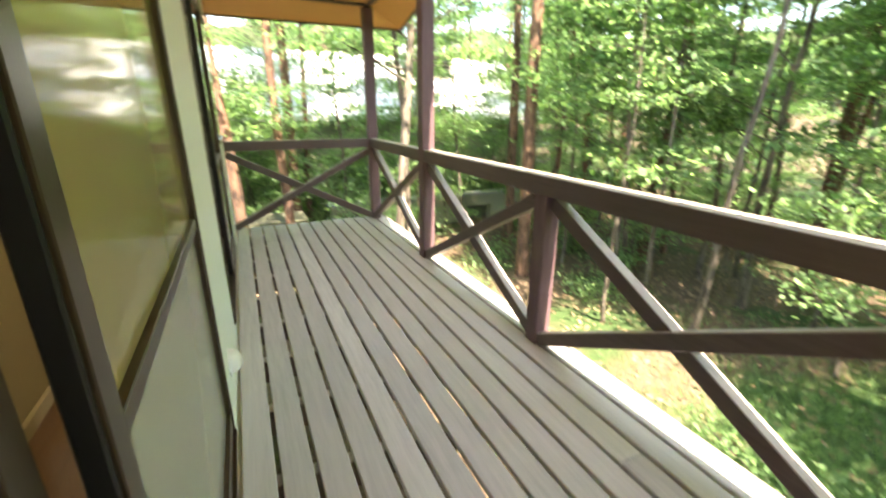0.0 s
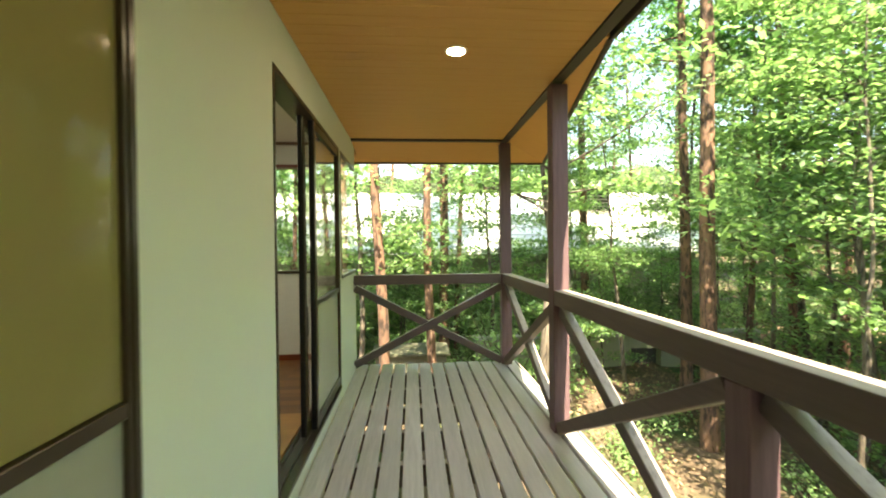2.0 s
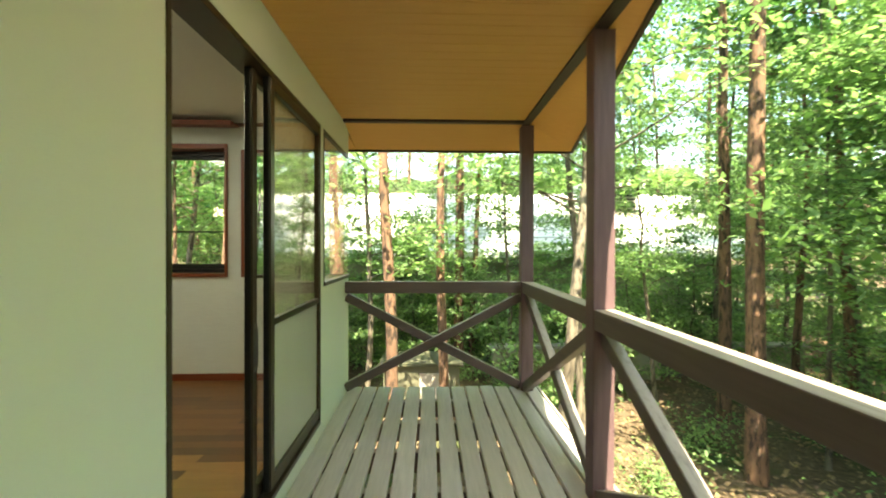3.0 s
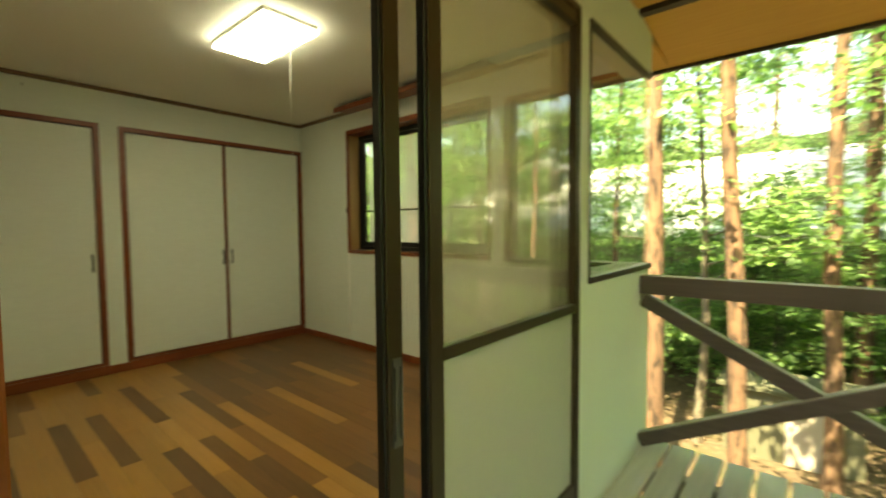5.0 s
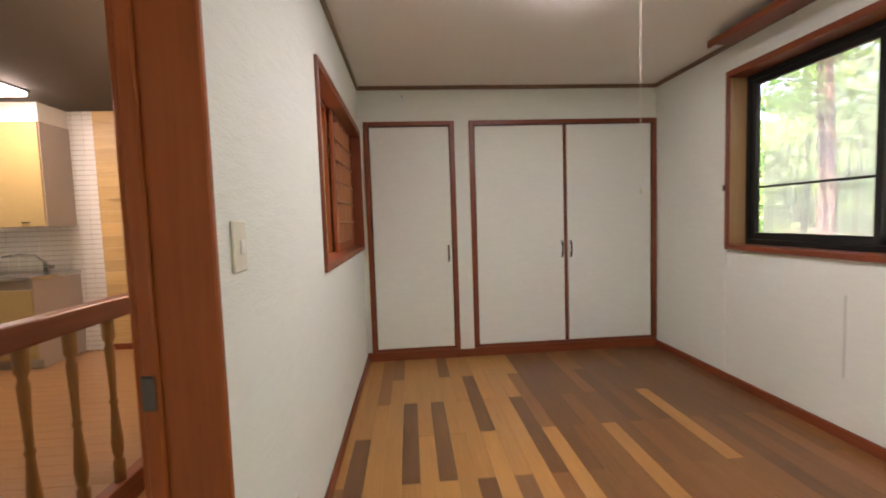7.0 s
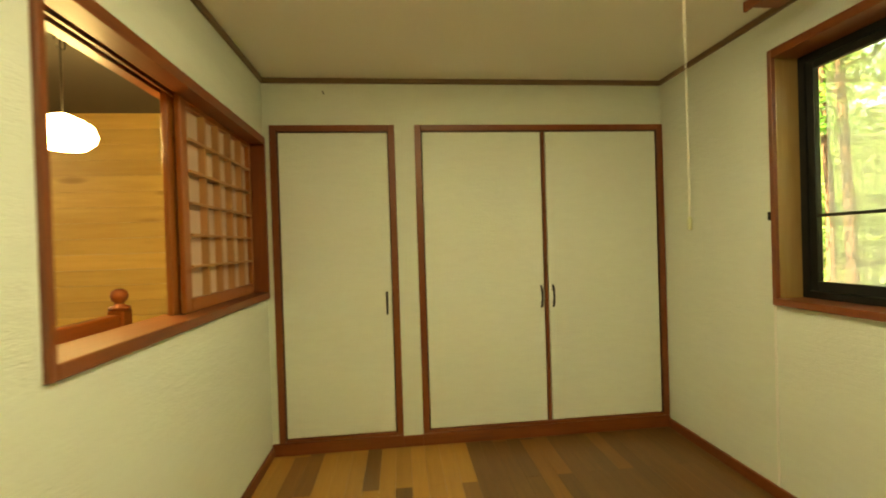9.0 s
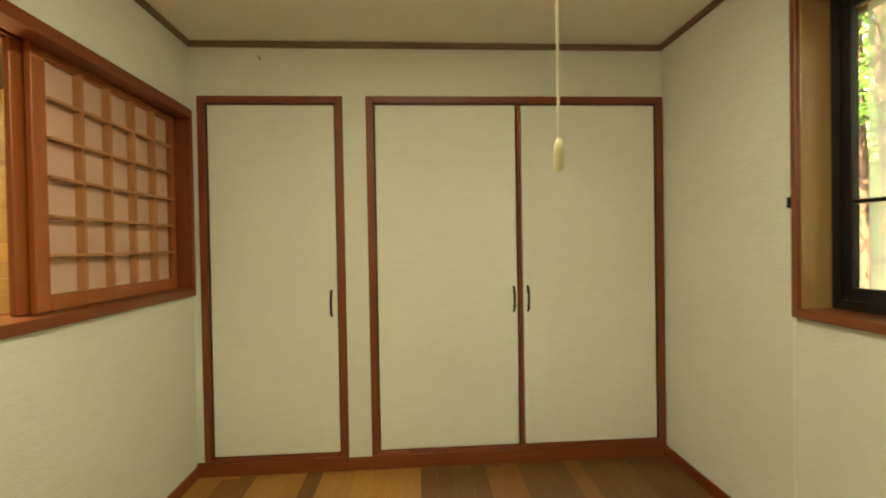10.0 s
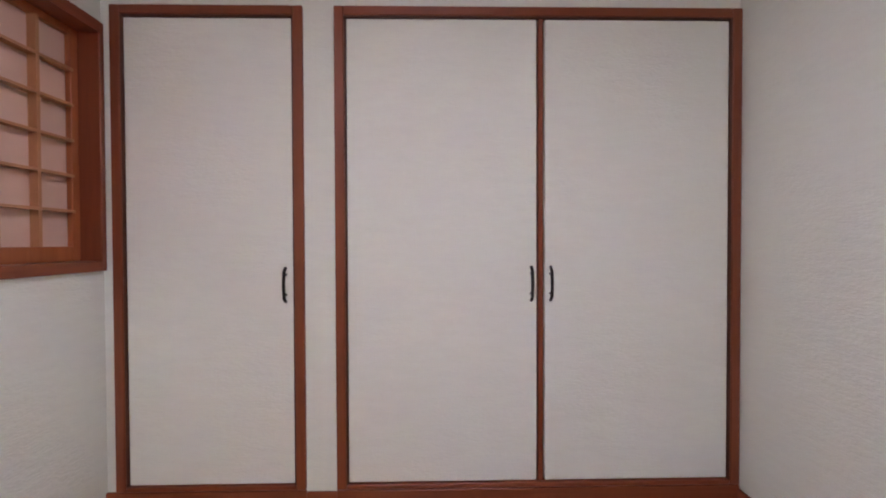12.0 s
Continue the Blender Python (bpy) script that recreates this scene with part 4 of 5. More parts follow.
boxpart("case", (FAR_X + 0.12, FAR_X + 0.2, 0.550, 1.110, 1.213, 1.2425), WHITE_PL, ul)
ll = thing("living_ceiling_light", (-3.35, 1.45, L_CEIL), "square black-rimmed ceiling lamp, lit", "ceiling light")
boxpart("rim", (-3.76, -3.16, 0.97, 1.58, L_CEIL - 0.07, L_CEIL - 0.055), BLACK_ALU, ll)
# upper glow is added to brighten the ceiling round the lamp
boxpart("body", (-3.72, -3.20, 1.01, 1.54, L_CEIL - 0.054, L_CEIL - 0.001), glow("living_upper_glow", (1.0, 0.9, 0.78), 9.5), ll, "glowing upper body added to light the ceiling")
boxpart("diffuser", (-3.75, -3.17, 0.98, 1.57, L_CEIL - 0.105, L_CEIL - 0.071), glow("living_diffuser", (1.0, 0.93, 0.82), 2.6), ll, edge=0.01)

# balustrade and newel by the stairs
BAL_Y = 3.35
bs = thing("balustrade", (-2.2, BAL_Y, 0), "turned wooden balustrade with a red-brown handrail", "balustrade")
bm = bmesh.new()
box(bm, -3.56, -0.70, BAL_Y - 0.035, BAL_Y + 0.035, 0.815, 0.900)
soften(bm, 0.012, 3)
part("handrail", bm, CASING_X, bs)
boxpart("bottom_rail", (-3.56, -0.70, BAL_Y - 0.03, BAL_Y + 0.03, 0.08, 0.12), CASING_X, bs)
boxpart("skirt", (-3.56, -0.70, BAL_Y - 0.02, BAL_Y + 0.02, -0.021, 0.0795), CASING_X, bs)
bm = bmesh.new()
lathe(bm, 0, 0, 0.1205, [(0.022, 0), (0.022, 0.09), (0.014, 0.10), (0.019, 0.12), (0.024, 0.17), (0.017, 0.26), (0.012, 0.33), (0.017, 0.345), (0.012, 0.36), (0.014, 0.45), (0.019, 0.57), (0.013, 0.595), (0.022, 0.615), (0.022, 0.694)], 12)
bal_me = mesh_of(bm, "baluster", BALUSTER, True)
x = -3.41
while x < -0.72:
    o = new("baluster", bal_me)
    o.matrix_basis = pose(x, BAL_Y, 0)
    o.parent = bs
    o.matrix_parent_inverse = bs.matrix_basis.inverted()
    x += 0.20
nw = thing("newel_post", (-3.61, BAL_Y, 0), "square wooden newel post with a ball top", "newel post")
boxpart("shaft", (-3.655, -3.565, BAL_Y - 0.045, BAL_Y + 0.045, -0.021, 0.92), CASING_Z, nw, edge=0.006)
bm = bmesh.new()
lathe(bm, -3.61, BAL_Y, 0.9205, [(0.055, 0), (0.055, 0.02), (0.028, 0.032), (0.024, 0.045), (0.040, 0.06), (0.047, 0.085), (0.040, 0.112), (0.018, 0.128)], 16)
part("ball", bm, CASING_Z, nw, smooth=True)
pl = thing("pendant_lamp", (-2.85, 3.62, L_CEIL), "glowing round glass pendant on a cord over the stairs", "pendant lamp")
bm = bmesh.new()
lathe(bm, -2.85, 3.62, 1.70, [(0.025, 0), (0.075, 0.009), (0.107, 0.036), (0.117, 0.069), (0.106, 0.106), (0.07, 0.132), (0.02, 0.156)], 28)
part("shade", bm, PENDANT_LIGHT, pl, smooth=True)
bm = bmesh.new()
rod(bm, (-2.85, 3.62, 1.856), (-2.85, 3.62, L_CEIL - 0.03), 0.004, 0.004, 6)
part("cord", bm, IRON, pl)
bm = bmesh.new()
lathe(bm, -2.85, 3.62, L_CEIL - 0.03, [(0.045, 0), (0.05, 0.01), (0.05, 0.029)], 16)
part("ceiling_cup", bm, WHITE_PL, pl, smooth=True)
bm = bmesh.new()
for i in range(9):
    a, b = math.pi * 2 * i / 10, math.pi * 2 * (i + 1) / 10
    rod(bm, (-2.85 + 0.03 * math.cos(a), 3.62, 2.16 + 0.03 * math.sin(a)), (-2.85 + 0.03 * math.cos(b), 3.62, 2.16 + 0.03 * math.sin(b)), 0.003, 0.003, 6)
part("cord_loop", bm, IRON, pl)

# ---- neighbour's house among the trees ----
nb = thing("neighbour_house", (7.5, 21, -3.2), "cream house with a sunlit pale metal roof behind the trees", "house")
X0, X1, YF, YB = -6.5, 13.5, 19.0, 27.0
EZ, RZ = 0.95, 3.7
boxpart("wall", (X0 + 0.7, X1 - 0.7, YF + 0.8, YB - 0.8, -3.6, EZ + 0.3), HOUSE_WALL, nb, edge=0)
bm = bmesh.new()
ys = (YF + YB) / 2
prof = [(YF, EZ), (ys, RZ), (YB, EZ), (YB, EZ - 0.15), (ys, RZ - 0.15), (YF, EZ - 0.15)]
l = [bm.verts.new((X0, y, z)) for y, z in prof]
r = [bm.verts.new((X1, y, z)) for y, z in prof]
for i in range(6):
    bm.faces.new((l[i], l[(i + 1) % 6], r[(i + 1) % 6], r[i]))
for e in (l, r):
    bm.faces.new((e[0], e[1], e[4], e[5]))
    bm.faces.new((e[1], e[2], e[3], e[4]))
roof = part("roof", bm, ROOFING, nb, "pale ribbed metal roof")
bm = bmesh.new()
sl = (RZ - EZ) / (ys - YF)
for i in range(9):
    y = YF + 0.02 + i * 0.44
    bar(bm, (X0, y, EZ + (y - YF) * sl + 0.02), (X1, y, EZ + (y - YF) * sl + 0.02), 0.04, 0.04)
part("roof_rib", bm, ROOFING, roof)
boxpart("dormer", (8.0, 9.7, 21.2, 23.0, 2.4, 3.75), CAB_GREY, nb, "grey louvred roof box")
boxpart("dormer_roof", (7.6, 10.0, 20.9, 23.2, 3.76, 4.1), ROOFING, nb)
for i in range(6):
    boxpart("louvre", (8.1, 9.6, 21.15, 21.199, 2.75 + i * 0.16, 2.83 + i * 0.16), IRON, nb, edge=0)
rw = thing("garden_wall", (7, 15.5, -3.4), "long low beige concrete garden wall with dark openings", "garden wall")
bm = bmesh.new()
pierced(bm, "y", 15.4, 15.7, 2.6, 12.0, -4.0, -1.80, [(2.95, 3.5, -2.75, -2.1), (4.3, 5.1, -2.75, -2.1), (7.6, 8.6, -2.9, -2.2), (9.4, 10.3, -2.9, -2.2)])
part("slab", bm, HOUSE_WALL, rw)
boxpart("coping", (2.5, 12.1, 15.33, 15.77, -1.799, -1.71), CONCRETE, rw, "grey coping", 0.01)
# dark sheet added to stand in for the shade inside the openings
boxpart("backing", (2.7, 11.9, 15.705, 15.74, -3.9, -1.9), ROOF_DARK, rw, "added dark sheet for the unlit space behind the openings", 0)
sd2 = thing("garden_shed", (0.5, 13.5, -2.6), "low mossy beige garden shed with a flat roof, coloured dark as in shade", "shed")
boxpart("wall", (-0.35, 1.45, 13.0, 14.0, -3.6, -1.62), SHED_WALL, sd2, edge=0.01)
boxpart("roof", (-0.45, 1.55, 12.9, 14.1, -1.619, -1.54), SHED_ROOF_SHADE, sd2, edge=0.01)
boxpart("door", (0.5, 1.2, 12.96, 12.999, -3.3, -1.8), CAB_GREY, sd2)


# ---- trees ----
def leaf_material(name, lo, hi, glowing):
    m, nt, b = nodes_of(name)
    geo = nt.nodes.new("ShaderNodeNewGeometry")
    col = ramp(nt, geo.outputs["Random Per Island"], [(0.0, lo), (0.55, tuple((p + q) / 2 for p, q in zip(lo, hi))), (0.8, hi), (1.0, tuple(q * 1.25 for q in hi))])
    out = nt.nodes["Material Output"]
    nt.links.new(col, b.inputs["Base Color"])
    b.inputs["Roughness"].default_value = 0.6
    b.inputs["Specular IOR Level"].default_value = 0.2
    tr = nt.nodes.new("ShaderNodeBsdfTranslucent")
    nt.links.new(mixcol(nt, 1.0, col, glowing, "MULTIPLY"), tr.inputs[0])
    add = nt.nodes.new("ShaderNodeAddShader")
    nt.links.new(b.outputs[0], add.inputs[0])
    nt.links.new(tr.outputs[0], add.inputs[1])
    nt.links.new(add.outputs[0], out.inputs[0])
    return m


def bark(name, dark, mid, pale):
    """Flaking bark: upright plates with dark cracks and large paler patches."""
    m, nt, b = nodes_of(name)
    plates = noise_tex(nt, coords(nt, (14, 14, 3.5)), 1.0, 6, 0.65)
    patches = noise_tex(nt, coords(nt, (1.5, 1.5, 0.8)), 1.0, 3)
    c = mixcol(nt, ramp(nt, patches, [(0.38, (0, 0, 0)), (0.62, (1, 1, 1))]), mid, pale)
    c = mixcol(nt, ramp(nt, plates, [(0.40, (1, 1, 1)), (0.52, (0, 0, 0))]), c, dark)
    nt.links.new(c, b.inputs["Base Color"])
    b.inputs["Roughness"].default_value = 0.95
    bump(nt, b, plates, 0.9, 0.03)
    return m


LEAF = leaf_material("broad_leaf", (0.042, 0.080, 0.034), (0.120, 0.190, 0.078), (1.5, 1.55, 1.2))
NEEDLE = leaf_material("pine_needle", (0.03, 0.075, 0.03), (0.06, 0.12, 0.04), (1.0, 1.3, 0.8))
BARK_RED = bark("red_pine_bark", (0.045, 0.029, 0.022), (0.15, 0.085, 0.060), (0.24, 0.130, 0.082))
BARK_GREY = bark("grey_bark", (0.04, 0.032, 0.025), (0.12, 0.096, 0.072), (0.22, 0.185, 0.145))


def tube(path, radii, n=7):
    """A tapered limb along points."""
    verts, faces = [], []
    for i, (p, r) in enumerate(zip(path, radii)):
        d = (path[min(i + 1, len(path) - 1)] - path[max(i - 1, 0)]).normalized()
        u = d.orthogonal().normalized()
        w = d.cross(u)
        verts += [p + (u * math.cos(2 * math.pi * k / n) + w * math.sin(2 * math.pi * k / n)) * r for k in range(n)]
    for i in range(len(path) - 1):
        for k in range(n):
            a, b = i * n + k, i * n + (k + 1) % n
            faces.append((a, b, b + n, a + n))
    return verts, faces


def gather(items):
    V, F = [], []
    for v, f in items:
        o = len(V)
        V += [tuple(p) for p in v]
        F += [tuple(i + o for i in q) for q in f]
    return V, F


def leaf_cloud(centres, per, spread, size, g, flat=0.25):
    """Small folded leaves scattered round twig ends."""
    c = np.repeat(np.array(centres), per, axis=0)
    n = len(c)
    off = g.normal(size=(n, 3)) * np.array([spread, spread, spread * flat])
    p = c + off
    az = g.uniform(0, 2 * np.pi, n)
    tilt = g.normal(0, 0.45, (n, 2))
    s = size * g.uniform(0.6, 1.3, n)
    d = np.stack([np.cos(az), np.sin(az), tilt[:, 0] - 0.15], 1)
    w = np.stack([-np.sin(az), np.cos(az), tilt[:, 1]], 1)
    a, e = p - d * s[:, None] * 0.5, p + d * s[:, None] * 0.5
    l, r = p + w * s[:, None] * 0.3, p - w * s[:, None] * 0.3
    V = np.stack([a, r, e, l], 1).reshape(-1, 3)
    F = np.arange(n * 4).reshape(-1, 4)
    return V, F


def from_arrays(name, V, F, material):
    me = bpy.data.meshes.new(name)
    me.from_pydata([tuple(v) for v in V], [], [tuple(f) for f in F])
    me.materials.append(material)
    return me


def limb(start, az, length, rise, g, n=5):
    pts = [Vector(start)]
    for i in range(n):
        az += g.uniform(-0.35, 0.35)
        k = length / n
        pts.append(pts[-1] + Vector((math.cos(az) * k, math.sin(az) * k, k * rise * (1 - 0.5 * i / n) + g.uniform(-0.04, 0.04))))
    return pts


def broadleaf(seed, height, radius, low, reach, leaves, leafsize, name="broadleaf_tree", spread=0.3, bark=None):
    g = random.Random(seed)
    ng = np.random.default_rng(seed)
    path, p = [], Vector((0, 0, -0.3))
    lean = Vector((g.uniform(-0.05, 0.05), g.uniform(-0.05, 0.05), 1))
    steps = 12
    for i in range(steps + 1):
        path.append(p.copy())
        p += lean * (height / steps) + Vector((g.uniform(-0.1, 0.1), g.uniform(-0.1, 0.1), 0))
    items = [tube(path, [radius * (1.25 if i == 0 else 1 - 0.85 * i / steps) for i in range(steps + 1)], 9)]
    tips = []
    count = int(height * 2.6)
    for j in range(count):
        f = low + (1 - low) * (j + g.random()) / count
        k = min(steps - 1, int(f * steps))
        s = path[k].lerp(path[k + 1], f * steps - k)
        ln = reach * (1.0 - 0.55 * f) * g.uniform(0.6, 1.2)
        lp = limb(s, g.uniform(0, 6.28), ln, g.uniform(0.15, 0.6), g)
        items.append(tube(lp, [max(0.004, radius * 0.28 * (1 - f * 0.6) * (1 - 0.85 * i / 5)) for i in range(6)], 5))
        for q in range(2, 6):
            tips.append(lp[q])
            tw = limb(lp[q], g.uniform(0, 6.28), ln * 0.38, 0.12, g, 3)
            items.append(tube(tw, [0.007, 0.005, 0.004, 0.003], 3))
            tips += tw[1:]
    V, F = gather(items)
    t = thing(name, (0, 0, 0), "slender leafy forest tree with thin spreading branches" if name != "young_tree" else "young leafy understorey tree with low branches", "tree", "forest trees")
    me = from_arrays("trunk", V, F, bark or BARK_GREY)
    me.polygons.foreach_set("use_smooth", [True] * len(me.polygons))
    o = new("trunk", me)
    under(o, t)
    V, F = leaf_cloud([tuple(q) for q in tips], max(1, leaves // len(tips)), spread, leafsize, ng)
    o = new("crown", from_arrays("crown", V, F, LEAF))
    under(o, t)
    return t


def pine(seed, height, radius, leaves):
    g = random.Random(seed)
    ng = np.random.default_rng(seed)
    path, p = [], Vector((0, 0, -0.4))
    lean = Vector((g.uniform(-0.03, 0.03), g.uniform(-0.03, 0.03), 1))
    for i in range(15):
        path.append(p.copy())
        p += lean * (height / 14) + Vector((g.uniform(-0.05, 0.05), g.uniform(-0.05, 0.05), 0))
    items = [tube(path, [radius * (1.2 if i == 0 else 1 - 0.75 * i / 14) for i in range(15)], 12)]
    tips = []
    for j in range(6):
        f = g.uniform(0.2, 0.5)
        k = int(f * 14)
        lp = limb(path[k].lerp(path[k + 1], f * 14 - k), g.uniform(0, 6.28), g.uniform(0.2, 0.9), 0.1, g, 3)
        items.append(tube(lp, [0.014, 0.011, 0.008, 0.004], 5))
    for j in range(26):
        f = 0.5 + 0.5 * (j + g.random()) / 26
        k = min(13, int(f * 14))
        lp = limb(path[k].lerp(path[k + 1], f * 14 - k), g.uniform(0, 6.28), 2.4 * (1.15 - f) + 0.5, 0.25, g)
        items.append(tube(lp, [0.03, 0.025, 0.018, 0.012, 0.008, 0.004], 5))
        for q in range(1, 6):
            tips += [lp[q]] + limb(lp[q], g.uniform(0, 6.28), 0.6, 0.2, g, 2)[1:]
    V, F = gather(items)
    t = thing("pine_tree", (0, 0, 0), "tall straight red-barked pine with a high crown", "pine tree", "forest pines")
    me = from_arrays("trunk", V, F, BARK_RED)
    me.polygons.foreach_set("use_smooth", [True] * len(me.polygons))
    o = new("trunk", me)
    under(o, t)
    V, F = leaf_cloud([tuple(q) for q in tips], max(1, leaves // len(tips)), 0.24, 0.21, ng, 0.6)
    o = new("crown", from_arrays("crown", V, F, NEEDLE))
    under(o, t)
    return t


def bush(seed, height, width, leaves, size):
    g = random.Random(seed)
    ng = np.random.default_rng(seed)
    items, tips = [], []
    for j in range(9):
        lp = limb((g.uniform(-0.1, 0.1), g.uniform(-0.1, 0.1), -0.1), g.uniform(0, 6.28), width * g.uniform(0.5, 1.0), height / width * g.uniform(0.7, 1.3), g, 6)
        items.append(tube(lp, [0.014, 0.012, 0.010, 0.008, 0.006, 0.004, 0.003], 5))
        for q in range(1, 7):
            tips += [lp[q]] + limb(lp[q], g.uniform(0, 6.28), 0.45, 0.2, g, 3)[1:]
    V, F = gather(items)
    t = thing("forest_shrub", (0, 0, 0), "loose leafy undergrowth shrub on the forest floor", "shrub", "undergrowth")
    o = new("stem", from_arrays("stem", V, F, BARK_GREY))
    under(o, t)
    V, F = leaf_cloud([tuple(q) for q in tips], max(1, leaves // len(tips)), 0.18, size, ng, 0.5)
    o = new("foliage", from_arrays("foliage", V, F, LEAF))
    under(o, t)
    return t


def place(ob, x, y, turn, k=1.0, first=False):
    m = pose(x, y, ground_z(x, y), 0, 0, turn)
    if first:
        ob.matrix_basis = m
        return ob
    c = copy_thing(ob, m)
    c.matrix_basis = m @ Matrix.Diagonal((k, k, k, 1))
    return c


near = [broadleaf(21, 11.0, 0.085, 0.30, 2.9, 7800, 0.125), broadleaf(22, 13.0, 0.11, 0.34, 3.1, 8200, 0.13), broadleaf(23, 8.0, 0.05, 0.22, 2.3, 6800, 0.115), broadleaf(24, 10.0, 0.075, 0.38, 2.8, 7400, 0.125)]
spray = [broadleaf(81, 8.5, 0.06, 0.30, 3.3, 4600, 0.15, spread=0.26), broadleaf(82, 7.0, 0.05, 0.36, 2.9, 4000, 0.14, spread=0.26)]
young = [broadleaf(61, 5.2, 0.04, 0.12, 1.9, 4000, 0.11, "young_tree"), broadleaf(62, 6.4, 0.045, 0.18, 2.1, 4300, 0.105, "young_tree")]
far = [broadleaf(31, 14.0, 0.13, 0.16, 3.4, 3200, 0.27, spread=0.5), broadleaf(32, 10.0, 0.10, 0.12, 3.2, 3000, 0.25, spread=0.5)]
tall = [broadleaf(71, 13.0, 0.085, 0.52, 2.4, 2600, 0.14), broadleaf(72, 11.0, 0.06, 0.5, 2.1, 2300, 0.13), broadleaf(73, 12.0, 0.10, 0.55, 2.3, 2500, 0.14, bark=BARK_RED)]
pines = [pine(41, 20.0, 0.17, 2400), pine(42, 18.0, 0.13, 2200)]
bushes = [bush(51, 1.3, 1.1, 1400, 0.085), bush(52, 2.2, 1.2, 1700, 0.09), bush(53, 0.8, 0.9, 1100, 0.07)]

g = random.Random(77)
TAKEN = []


def free(x, y, gap, clear=0.0):
    if -9 - clear < x < 3.2 + clear and -4 - clear < y < 8.6 + clear:
        return False
    if -14 < x < -1.5 and y < 20:
        return False
    if -7.5 < x < 13.8 and 18.2 < y < 27.5:
        return False
    if -1.5 < x < 2.8 and 12.5 < y < 15.5:
        return False
    return all((x - a) ** 2 + (y - b) ** 2 > gap * gap for a, b in TAKEN)


def put_tree(ob, x, y, turn, k=1.0):
    TAKEN.append((x, y))
    place(ob, x, y, turn, k)


# trunks that stand out along the walk
for n, (x, y, k) in enumerate([(0.05, 11.6, 1.0), (1.65, 16.6, 1.05), (2.05, 16.9, 0.8), (6.4, 10.1, 1.0), (9.9, 9.5, 1.0), (7.6, 12.7, 0.9), (9.8, 11.7, 0.85), (5.9, 15.0, 0.9), (13.8, 14.4, 1.0), (-0.9, 10.4, 0.9), (-3.6, 12.0, 0.6), (-6.2, 11.3, 0.55), (-5.0, 12.8, 0.5), (-8.0, 13.0, 0.6), (-2.6, 13.6, 0.6), (12.0, 6.5, 1.0), (1.05, 12.2, 0.9)]):
    put_tree(pines[0 if n % 2 else 1], x, y, g.uniform(0, 360), k)
# the tree at (2.9, 9.6) is added to shade the garden shed
for n, (x, y, k) in enumerate([(3.1, 15.5, 0.85), (2.9, 9.6, 1.0), (4.4, 12.2, 0.75), (8.7, 8.8, 1.0), (12.3, 16.4, 1.0), (11.0, 12.8, 1.0), (8.2, 4.2, 0.9), (6.2, 12.9, 0.8), (9.4, 6.4, 1.0), (-8.6, 15.0, 1.0), (-6.5, 18.0, 1.0), (-3.8, 18.5, 1.0), (1.3, 18.0, 0.8)]):
    put_tree(near[n % 4], x, y, g.uniform(0, 360), k)
for n, (x, y, k) in enumerate([(3.6, 10.4, 0.95), (8.1, 10.6, 0.9), (7.9, 3.0, 0.9), (10.3, 8.0, 0.9), (9.0, 5.0, 0.85), (11.5, 10.0, 1.0), (12.5, 4.5, 1.0), (6.1, 7.0, 0.7), (10.8, 6.0, 0.9), (13.2, 8.2, 1.0), (10.0, 3.2, 0.9), (9.6, 13.0, 1.0), (7.0, 5.9, 0.8), (7.6, 7.4, 0.9), (11.8, 2.2, 1.0), (14.5, 5.8, 1.0)]):
    put_tree(tall[n % 3], x, y, g.uniform(0, 360), k)
# broad leaf sprays at the clearing's edge; unseen shade trees added south of it
for n, (x, y, k) in enumerate([(7.5, 8.3, 0.9), (4.9, -0.7, 0.8), (6.7, -0.4, 0.9), (9.2, 10.4, 1.1), (10.6, 4.4, 1.0), (6.0, -3.0, 1.0), (8.2, -1.6, 1.1), (4.2, -5.0, 1.1), (11.5, 7.8, 1.1), (11.0, 0.6, 1.1)]):
    put_tree(spray[n % 2], x, y, g.uniform(0, 360), k)
# leafy screen before the long side of the neighbour's house
for n, (x, y, k) in enumerate([(-0.75, 13.0, 0.95), (-1.6, 13.9, 0.8), (-3.6, 15.4, 1.0), (-5.6, 14.2, 0.9), (0.2, 16.4, 0.9), (-2.2, 16.8, 1.0), (-4.9, 17.0, 1.0), (-7.4, 16.2, 1.0), (-0.4, 17.4, 1.1)]):
    put_tree((young if n % 3 else near)[n % 2], x, y, g.uniform(0, 360), k)
tries = 0
made = 0
while made < 24 and tries < 4000:
    tries += 1
    x, y = g.uniform(-14, 26), g.uniform(-10, 30)
    if free(x, y, 2.1, 2.6) and not (x < 9.5 and 0 < y < 11) and math.hypot(max(0, x), max(0, y - 5)) < 26:
        put_tree(near[made % 4], x, y, g.uniform(0, 360), g.uniform(0.8, 1.2))
        made += 1
tries = made = 0
while made < 36 and tries < 2000:
    tries += 1
    x, y = g.uniform(-14, 30), g.uniform(-8, 34)
    if free(x, y, 1.8, 1.5) and math.hypot(x, y - 5) > 8:
        put_tree(pines[made % 2], x, y, g.uniform(0, 360), g.uniform(0.8, 1.15))
        made += 1
tries = made = 0
while made < 54 and tries < 5000:
    tries += 1
    x, y = g.uniform(-40, 60), g.uniform(-35, 70)
    d = math.hypot(x - 1, y - 4)
    if 22 < d < 62 and free(x, y, 2.6):
        put_tree(far[made % 2], x, y, g.uniform(0, 360), g.uniform(0.9, 1.4))
        made += 1
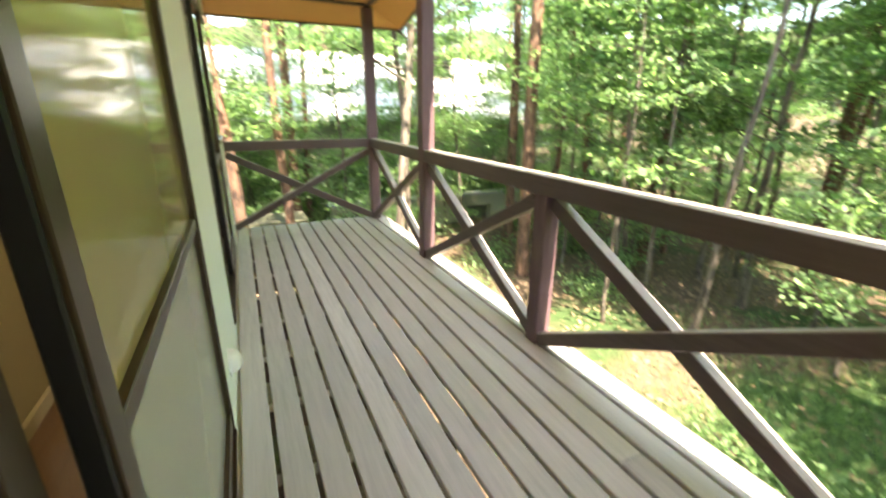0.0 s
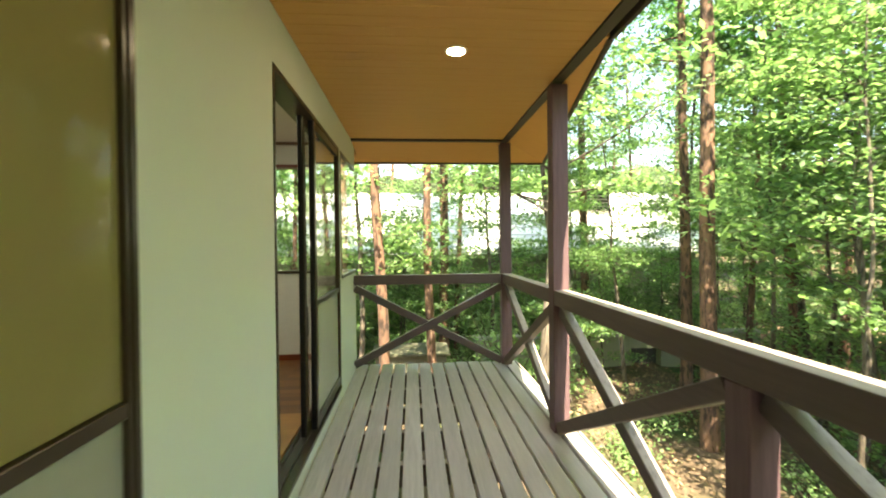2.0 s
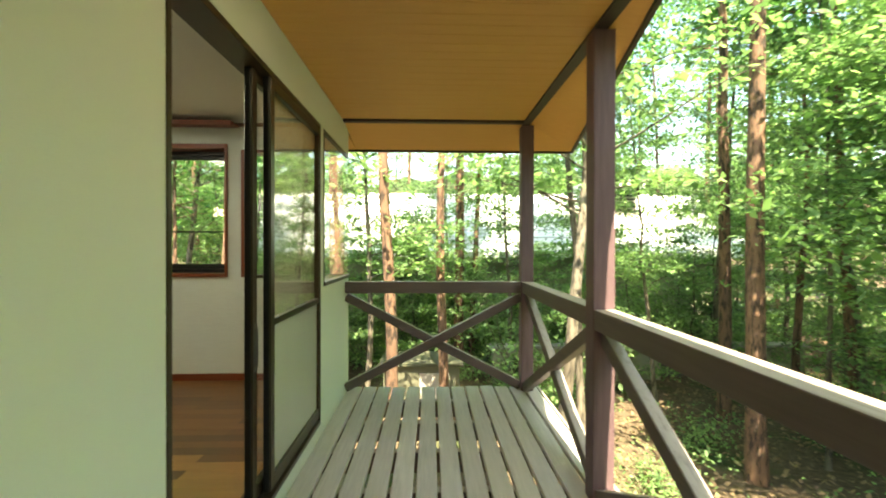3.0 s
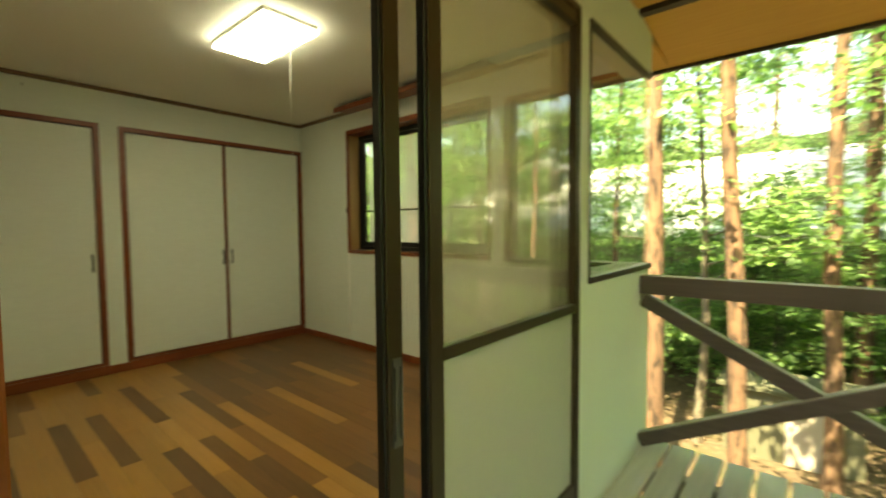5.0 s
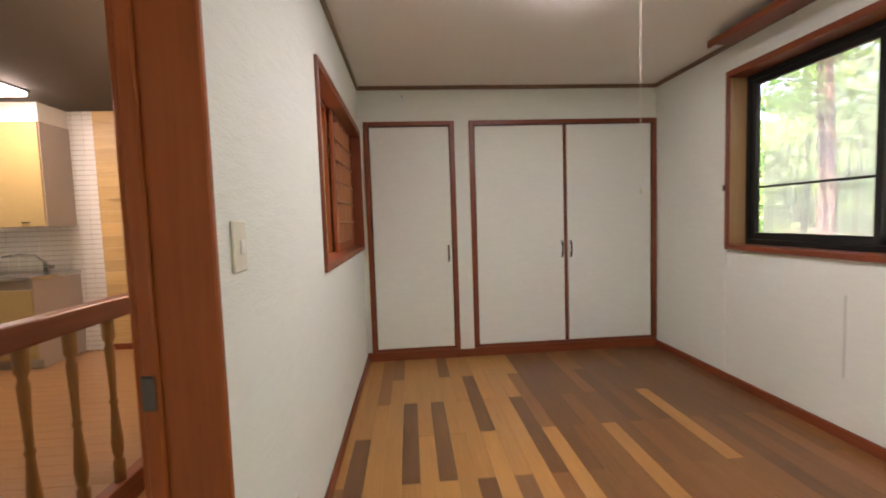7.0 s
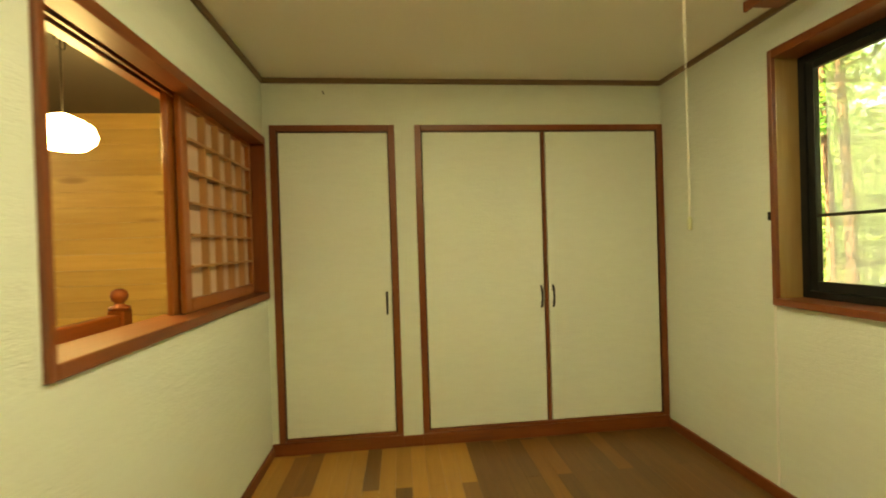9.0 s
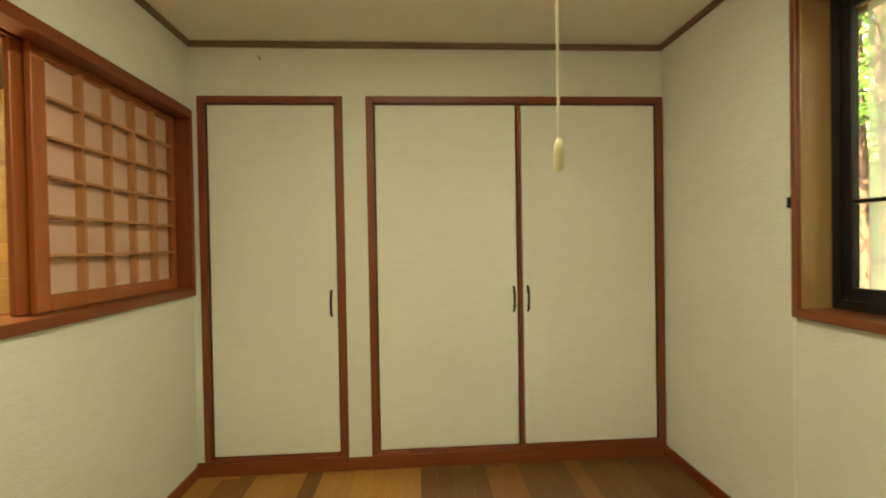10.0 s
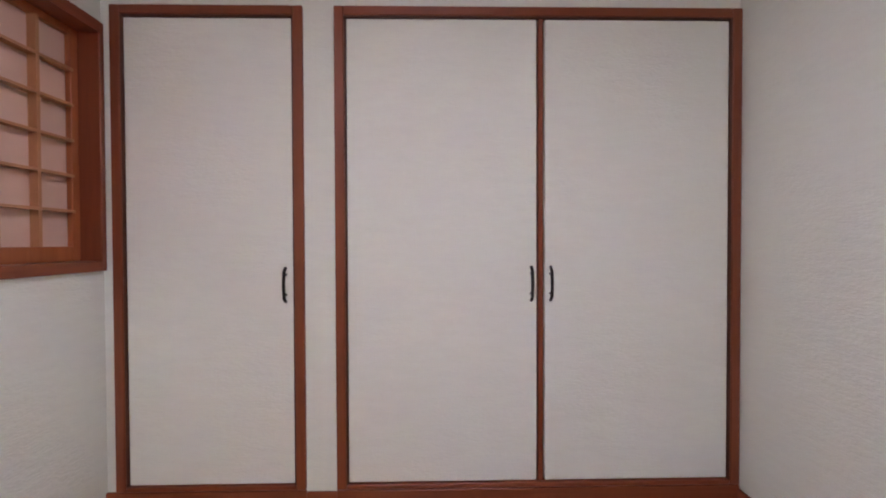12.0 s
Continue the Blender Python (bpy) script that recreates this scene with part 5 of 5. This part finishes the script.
for n, (x, y) in enumerate([(-14, 17), (-18, 22), (-12, 23), (-20, 16), (-16, 28), (-24, 21), (-9, 25), (-22, 30), (-27, 27), (-17, 13), (-25, 14), (-30, 22)]):
    put_tree(far[n % 2], x, y, g.uniform(0, 360), g.uniform(0.7, 1.0))
TAKEN = []
tries = made = 0
while made < 54 and tries < 4000:
    tries += 1
    x, y = g.uniform(-10, 26), g.uniform(-4, 32)
    if free(x, y, 1.7, 1.4) and math.hypot(max(0, x), max(0, y - 5)) < 27:
        if y > 9.5 and 0.03 < (x - 0.7) / (y - 2.5) < 0.58 and g.random() < 0.75:
            continue                      # an open line towards the neighbour's roof
        if (x < 8 and 0 < y < 12) or (3 < x < 12 and y < 12 and g.random() < 0.5):
            continue
        put_tree(young[made % 2], x, y, g.uniform(0, 360), g.uniform(0.75, 1.2))
        made += 1
TAKEN = []
tries = made = 0
while made < 90 and tries < 4000:
    tries += 1
    x, y = g.uniform(-10, 24), g.uniform(-6, 30)
    if free(x, y, 0.9) and math.hypot(max(0, x), max(0, y - 5)) > 3.5 and not (-2 < x < 2.6 and y < 12.5):
        if 3 < x < 12 and y < 14 and g.random() < 0.6:
            continue
        put_tree(bushes[made % 3], x, y, g.uniform(0, 360), g.uniform(0.7, 1.4))
        made += 1
for x, y in ((-3.2, 14.0), (-7.5, 13.6), (-6.4, 17.6), (-5.2, 17.9), (-4.0, 17.5), (-2.8, 17.9), (-1.6, 17.6), (-0.4, 18.0), (0.5, 17.6), (1.3, 17.9), (1.9, 17.6), (2.5, 17.2), (4.0, 17.0), (5.5, 17.4), (7.2, 17.0), (8.8, 17.3), (10.4, 17.0), (12.0, 17.4), (3.2, 18.0), (6.4, 18.1), (9.6, 18.1), (3.2, 13.4)):
    place(bushes[1], x, y, g.uniform(0, 360), g.uniform(1.1, 1.6))
for n in range(16):
    place(young[n % 2], -6.2 + 1.2 * n, 17.2 + g.uniform(-0.4, 0.4), g.uniform(0, 360), g.uniform(0.58, 0.7))
# grass on the clearing below the deck
ng = np.random.default_rng(8)
pts = np.stack([ng.normal(6.2, 2.0, 26000), ng.normal(2.3, 1.7, 26000)], 1)
pts = pts[(pts[:, 0] > 2.2)]
V, F = [], []
for px, py in pts:
    pz = ground_z(px, py)
    a, h, w = ng.uniform(0, 6.28), ng.uniform(0.06, 0.20), 0.007
    dx, dy = math.cos(a), math.sin(a)
    V += [(px - dy * w, py + dx * w, pz - 0.02), (px + dy * w, py - dx * w, pz - 0.02), (px + dx * h * 0.5, py + dy * h * 0.5, pz + h)]
    F.append((len(V) - 3, len(V) - 2, len(V) - 1))
tagged(new("grass", from_arrays("grass", V, F, LEAF)), "short green grass on the clearing", "grass", kind="stuff")
# fallen leaves on the forest floor
pts = np.stack([ng.uniform(2.2, 20, 9000), ng.uniform(3, 22, 9000)], 1)
V, F = leaf_cloud([(px, py, ground_z(px, py) + 0.02) for px, py in pts], 1, 0.05, 0.11, ng, 0.1)
tagged(new("leaf_litter", from_arrays("leaf_litter", V, F, plain("dead_leaf", (0.26, 0.17, 0.10), 0.8, vary=0.4, scale=3))), "brown fallen leaves on the ground", "leaf litter", kind="stuff")
for t in near + spray + young + tall + far + pines + bushes:
    for o in list(t.children_recursive) + [t]:
        bpy.data.objects.remove(o)

# ---- floor strips ----
fl = random.Random(3)
STRIP, LONG = 0.0862, 0.85
# rows of long strips in half bond; the few dark ones by row and end nearer the closet
DARK = {(0, -2.235), (3, -2.66), (5, -2.66), (6, -3.935), (7, -1.81), (8, -3.085), (9, -1.81), (11, -2.66), (4, -1.385), (2, -0.535), (10, -1.385)}
BROWN = {(1, -3.51), (13, -1.81), (2, -3.935), (12, -3.085), (6, -1.385), (12, -0.535)}
PALE = {(16, -2.235), (21, -2.66)}
strip_me = {}
for r in range(-1, 30):
    y0, y1 = max(S_Y, 4.281 + STRIP * r), min(N_Y, 4.281 + STRIP * (r + 1))
    if y1 - y0 < 0.01:
        continue
    start = -4.36 if r % 2 else -3.935
    for n in range(6):
        p = round(start + LONG * n, 3)
        a, b = max(p, W_X), min(p + LONG, IN_X)
        if b - a < 0.02:
            continue
        u = fl.random()
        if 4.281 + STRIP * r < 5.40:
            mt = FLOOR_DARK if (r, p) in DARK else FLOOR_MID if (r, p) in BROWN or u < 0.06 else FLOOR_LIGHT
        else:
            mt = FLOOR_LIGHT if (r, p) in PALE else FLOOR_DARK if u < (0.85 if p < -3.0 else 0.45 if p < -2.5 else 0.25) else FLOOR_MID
        key = (round(b - a, 3), round(y1 - y0, 3), mt.name)
        if key not in strip_me:
            bm2 = bmesh.new()
            box(bm2, 0.0004, key[0] - 0.0004, 0.0004, key[1] - 0.0004, -0.0215, 0)
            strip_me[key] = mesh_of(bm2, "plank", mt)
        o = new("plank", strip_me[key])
        o.matrix_basis = pose(a, y0, fl.uniform(-0.0006, 0.0))
        o.parent = floor
bm = bmesh.new()
x = FAR_X
while x < IN_X:
    yy = LIV_S + fl.uniform(-1, 0)
    while yy < P_Y:
        ln = fl.uniform(0.6, 1.4)
        a, b = max(yy, LIV_S), min(yy + ln, P_Y)
        if b > a:
            box(bm, x + 0.0008, min(x + 0.0992, IN_X), a + 0.0008, b - 0.0008, -0.0215, 0)
        yy += ln
    x += 0.1
tagged(part("living_planks", bm, LIVING_FLOOR, floor), kind="stuff")

bm = bmesh.new()
box(bm, -0.814, IN_X - 0.051, P_Y - 0.001, S_Y - 0.001, -0.021, 0.002)
part("threshold", bm, CASING_X, floor)
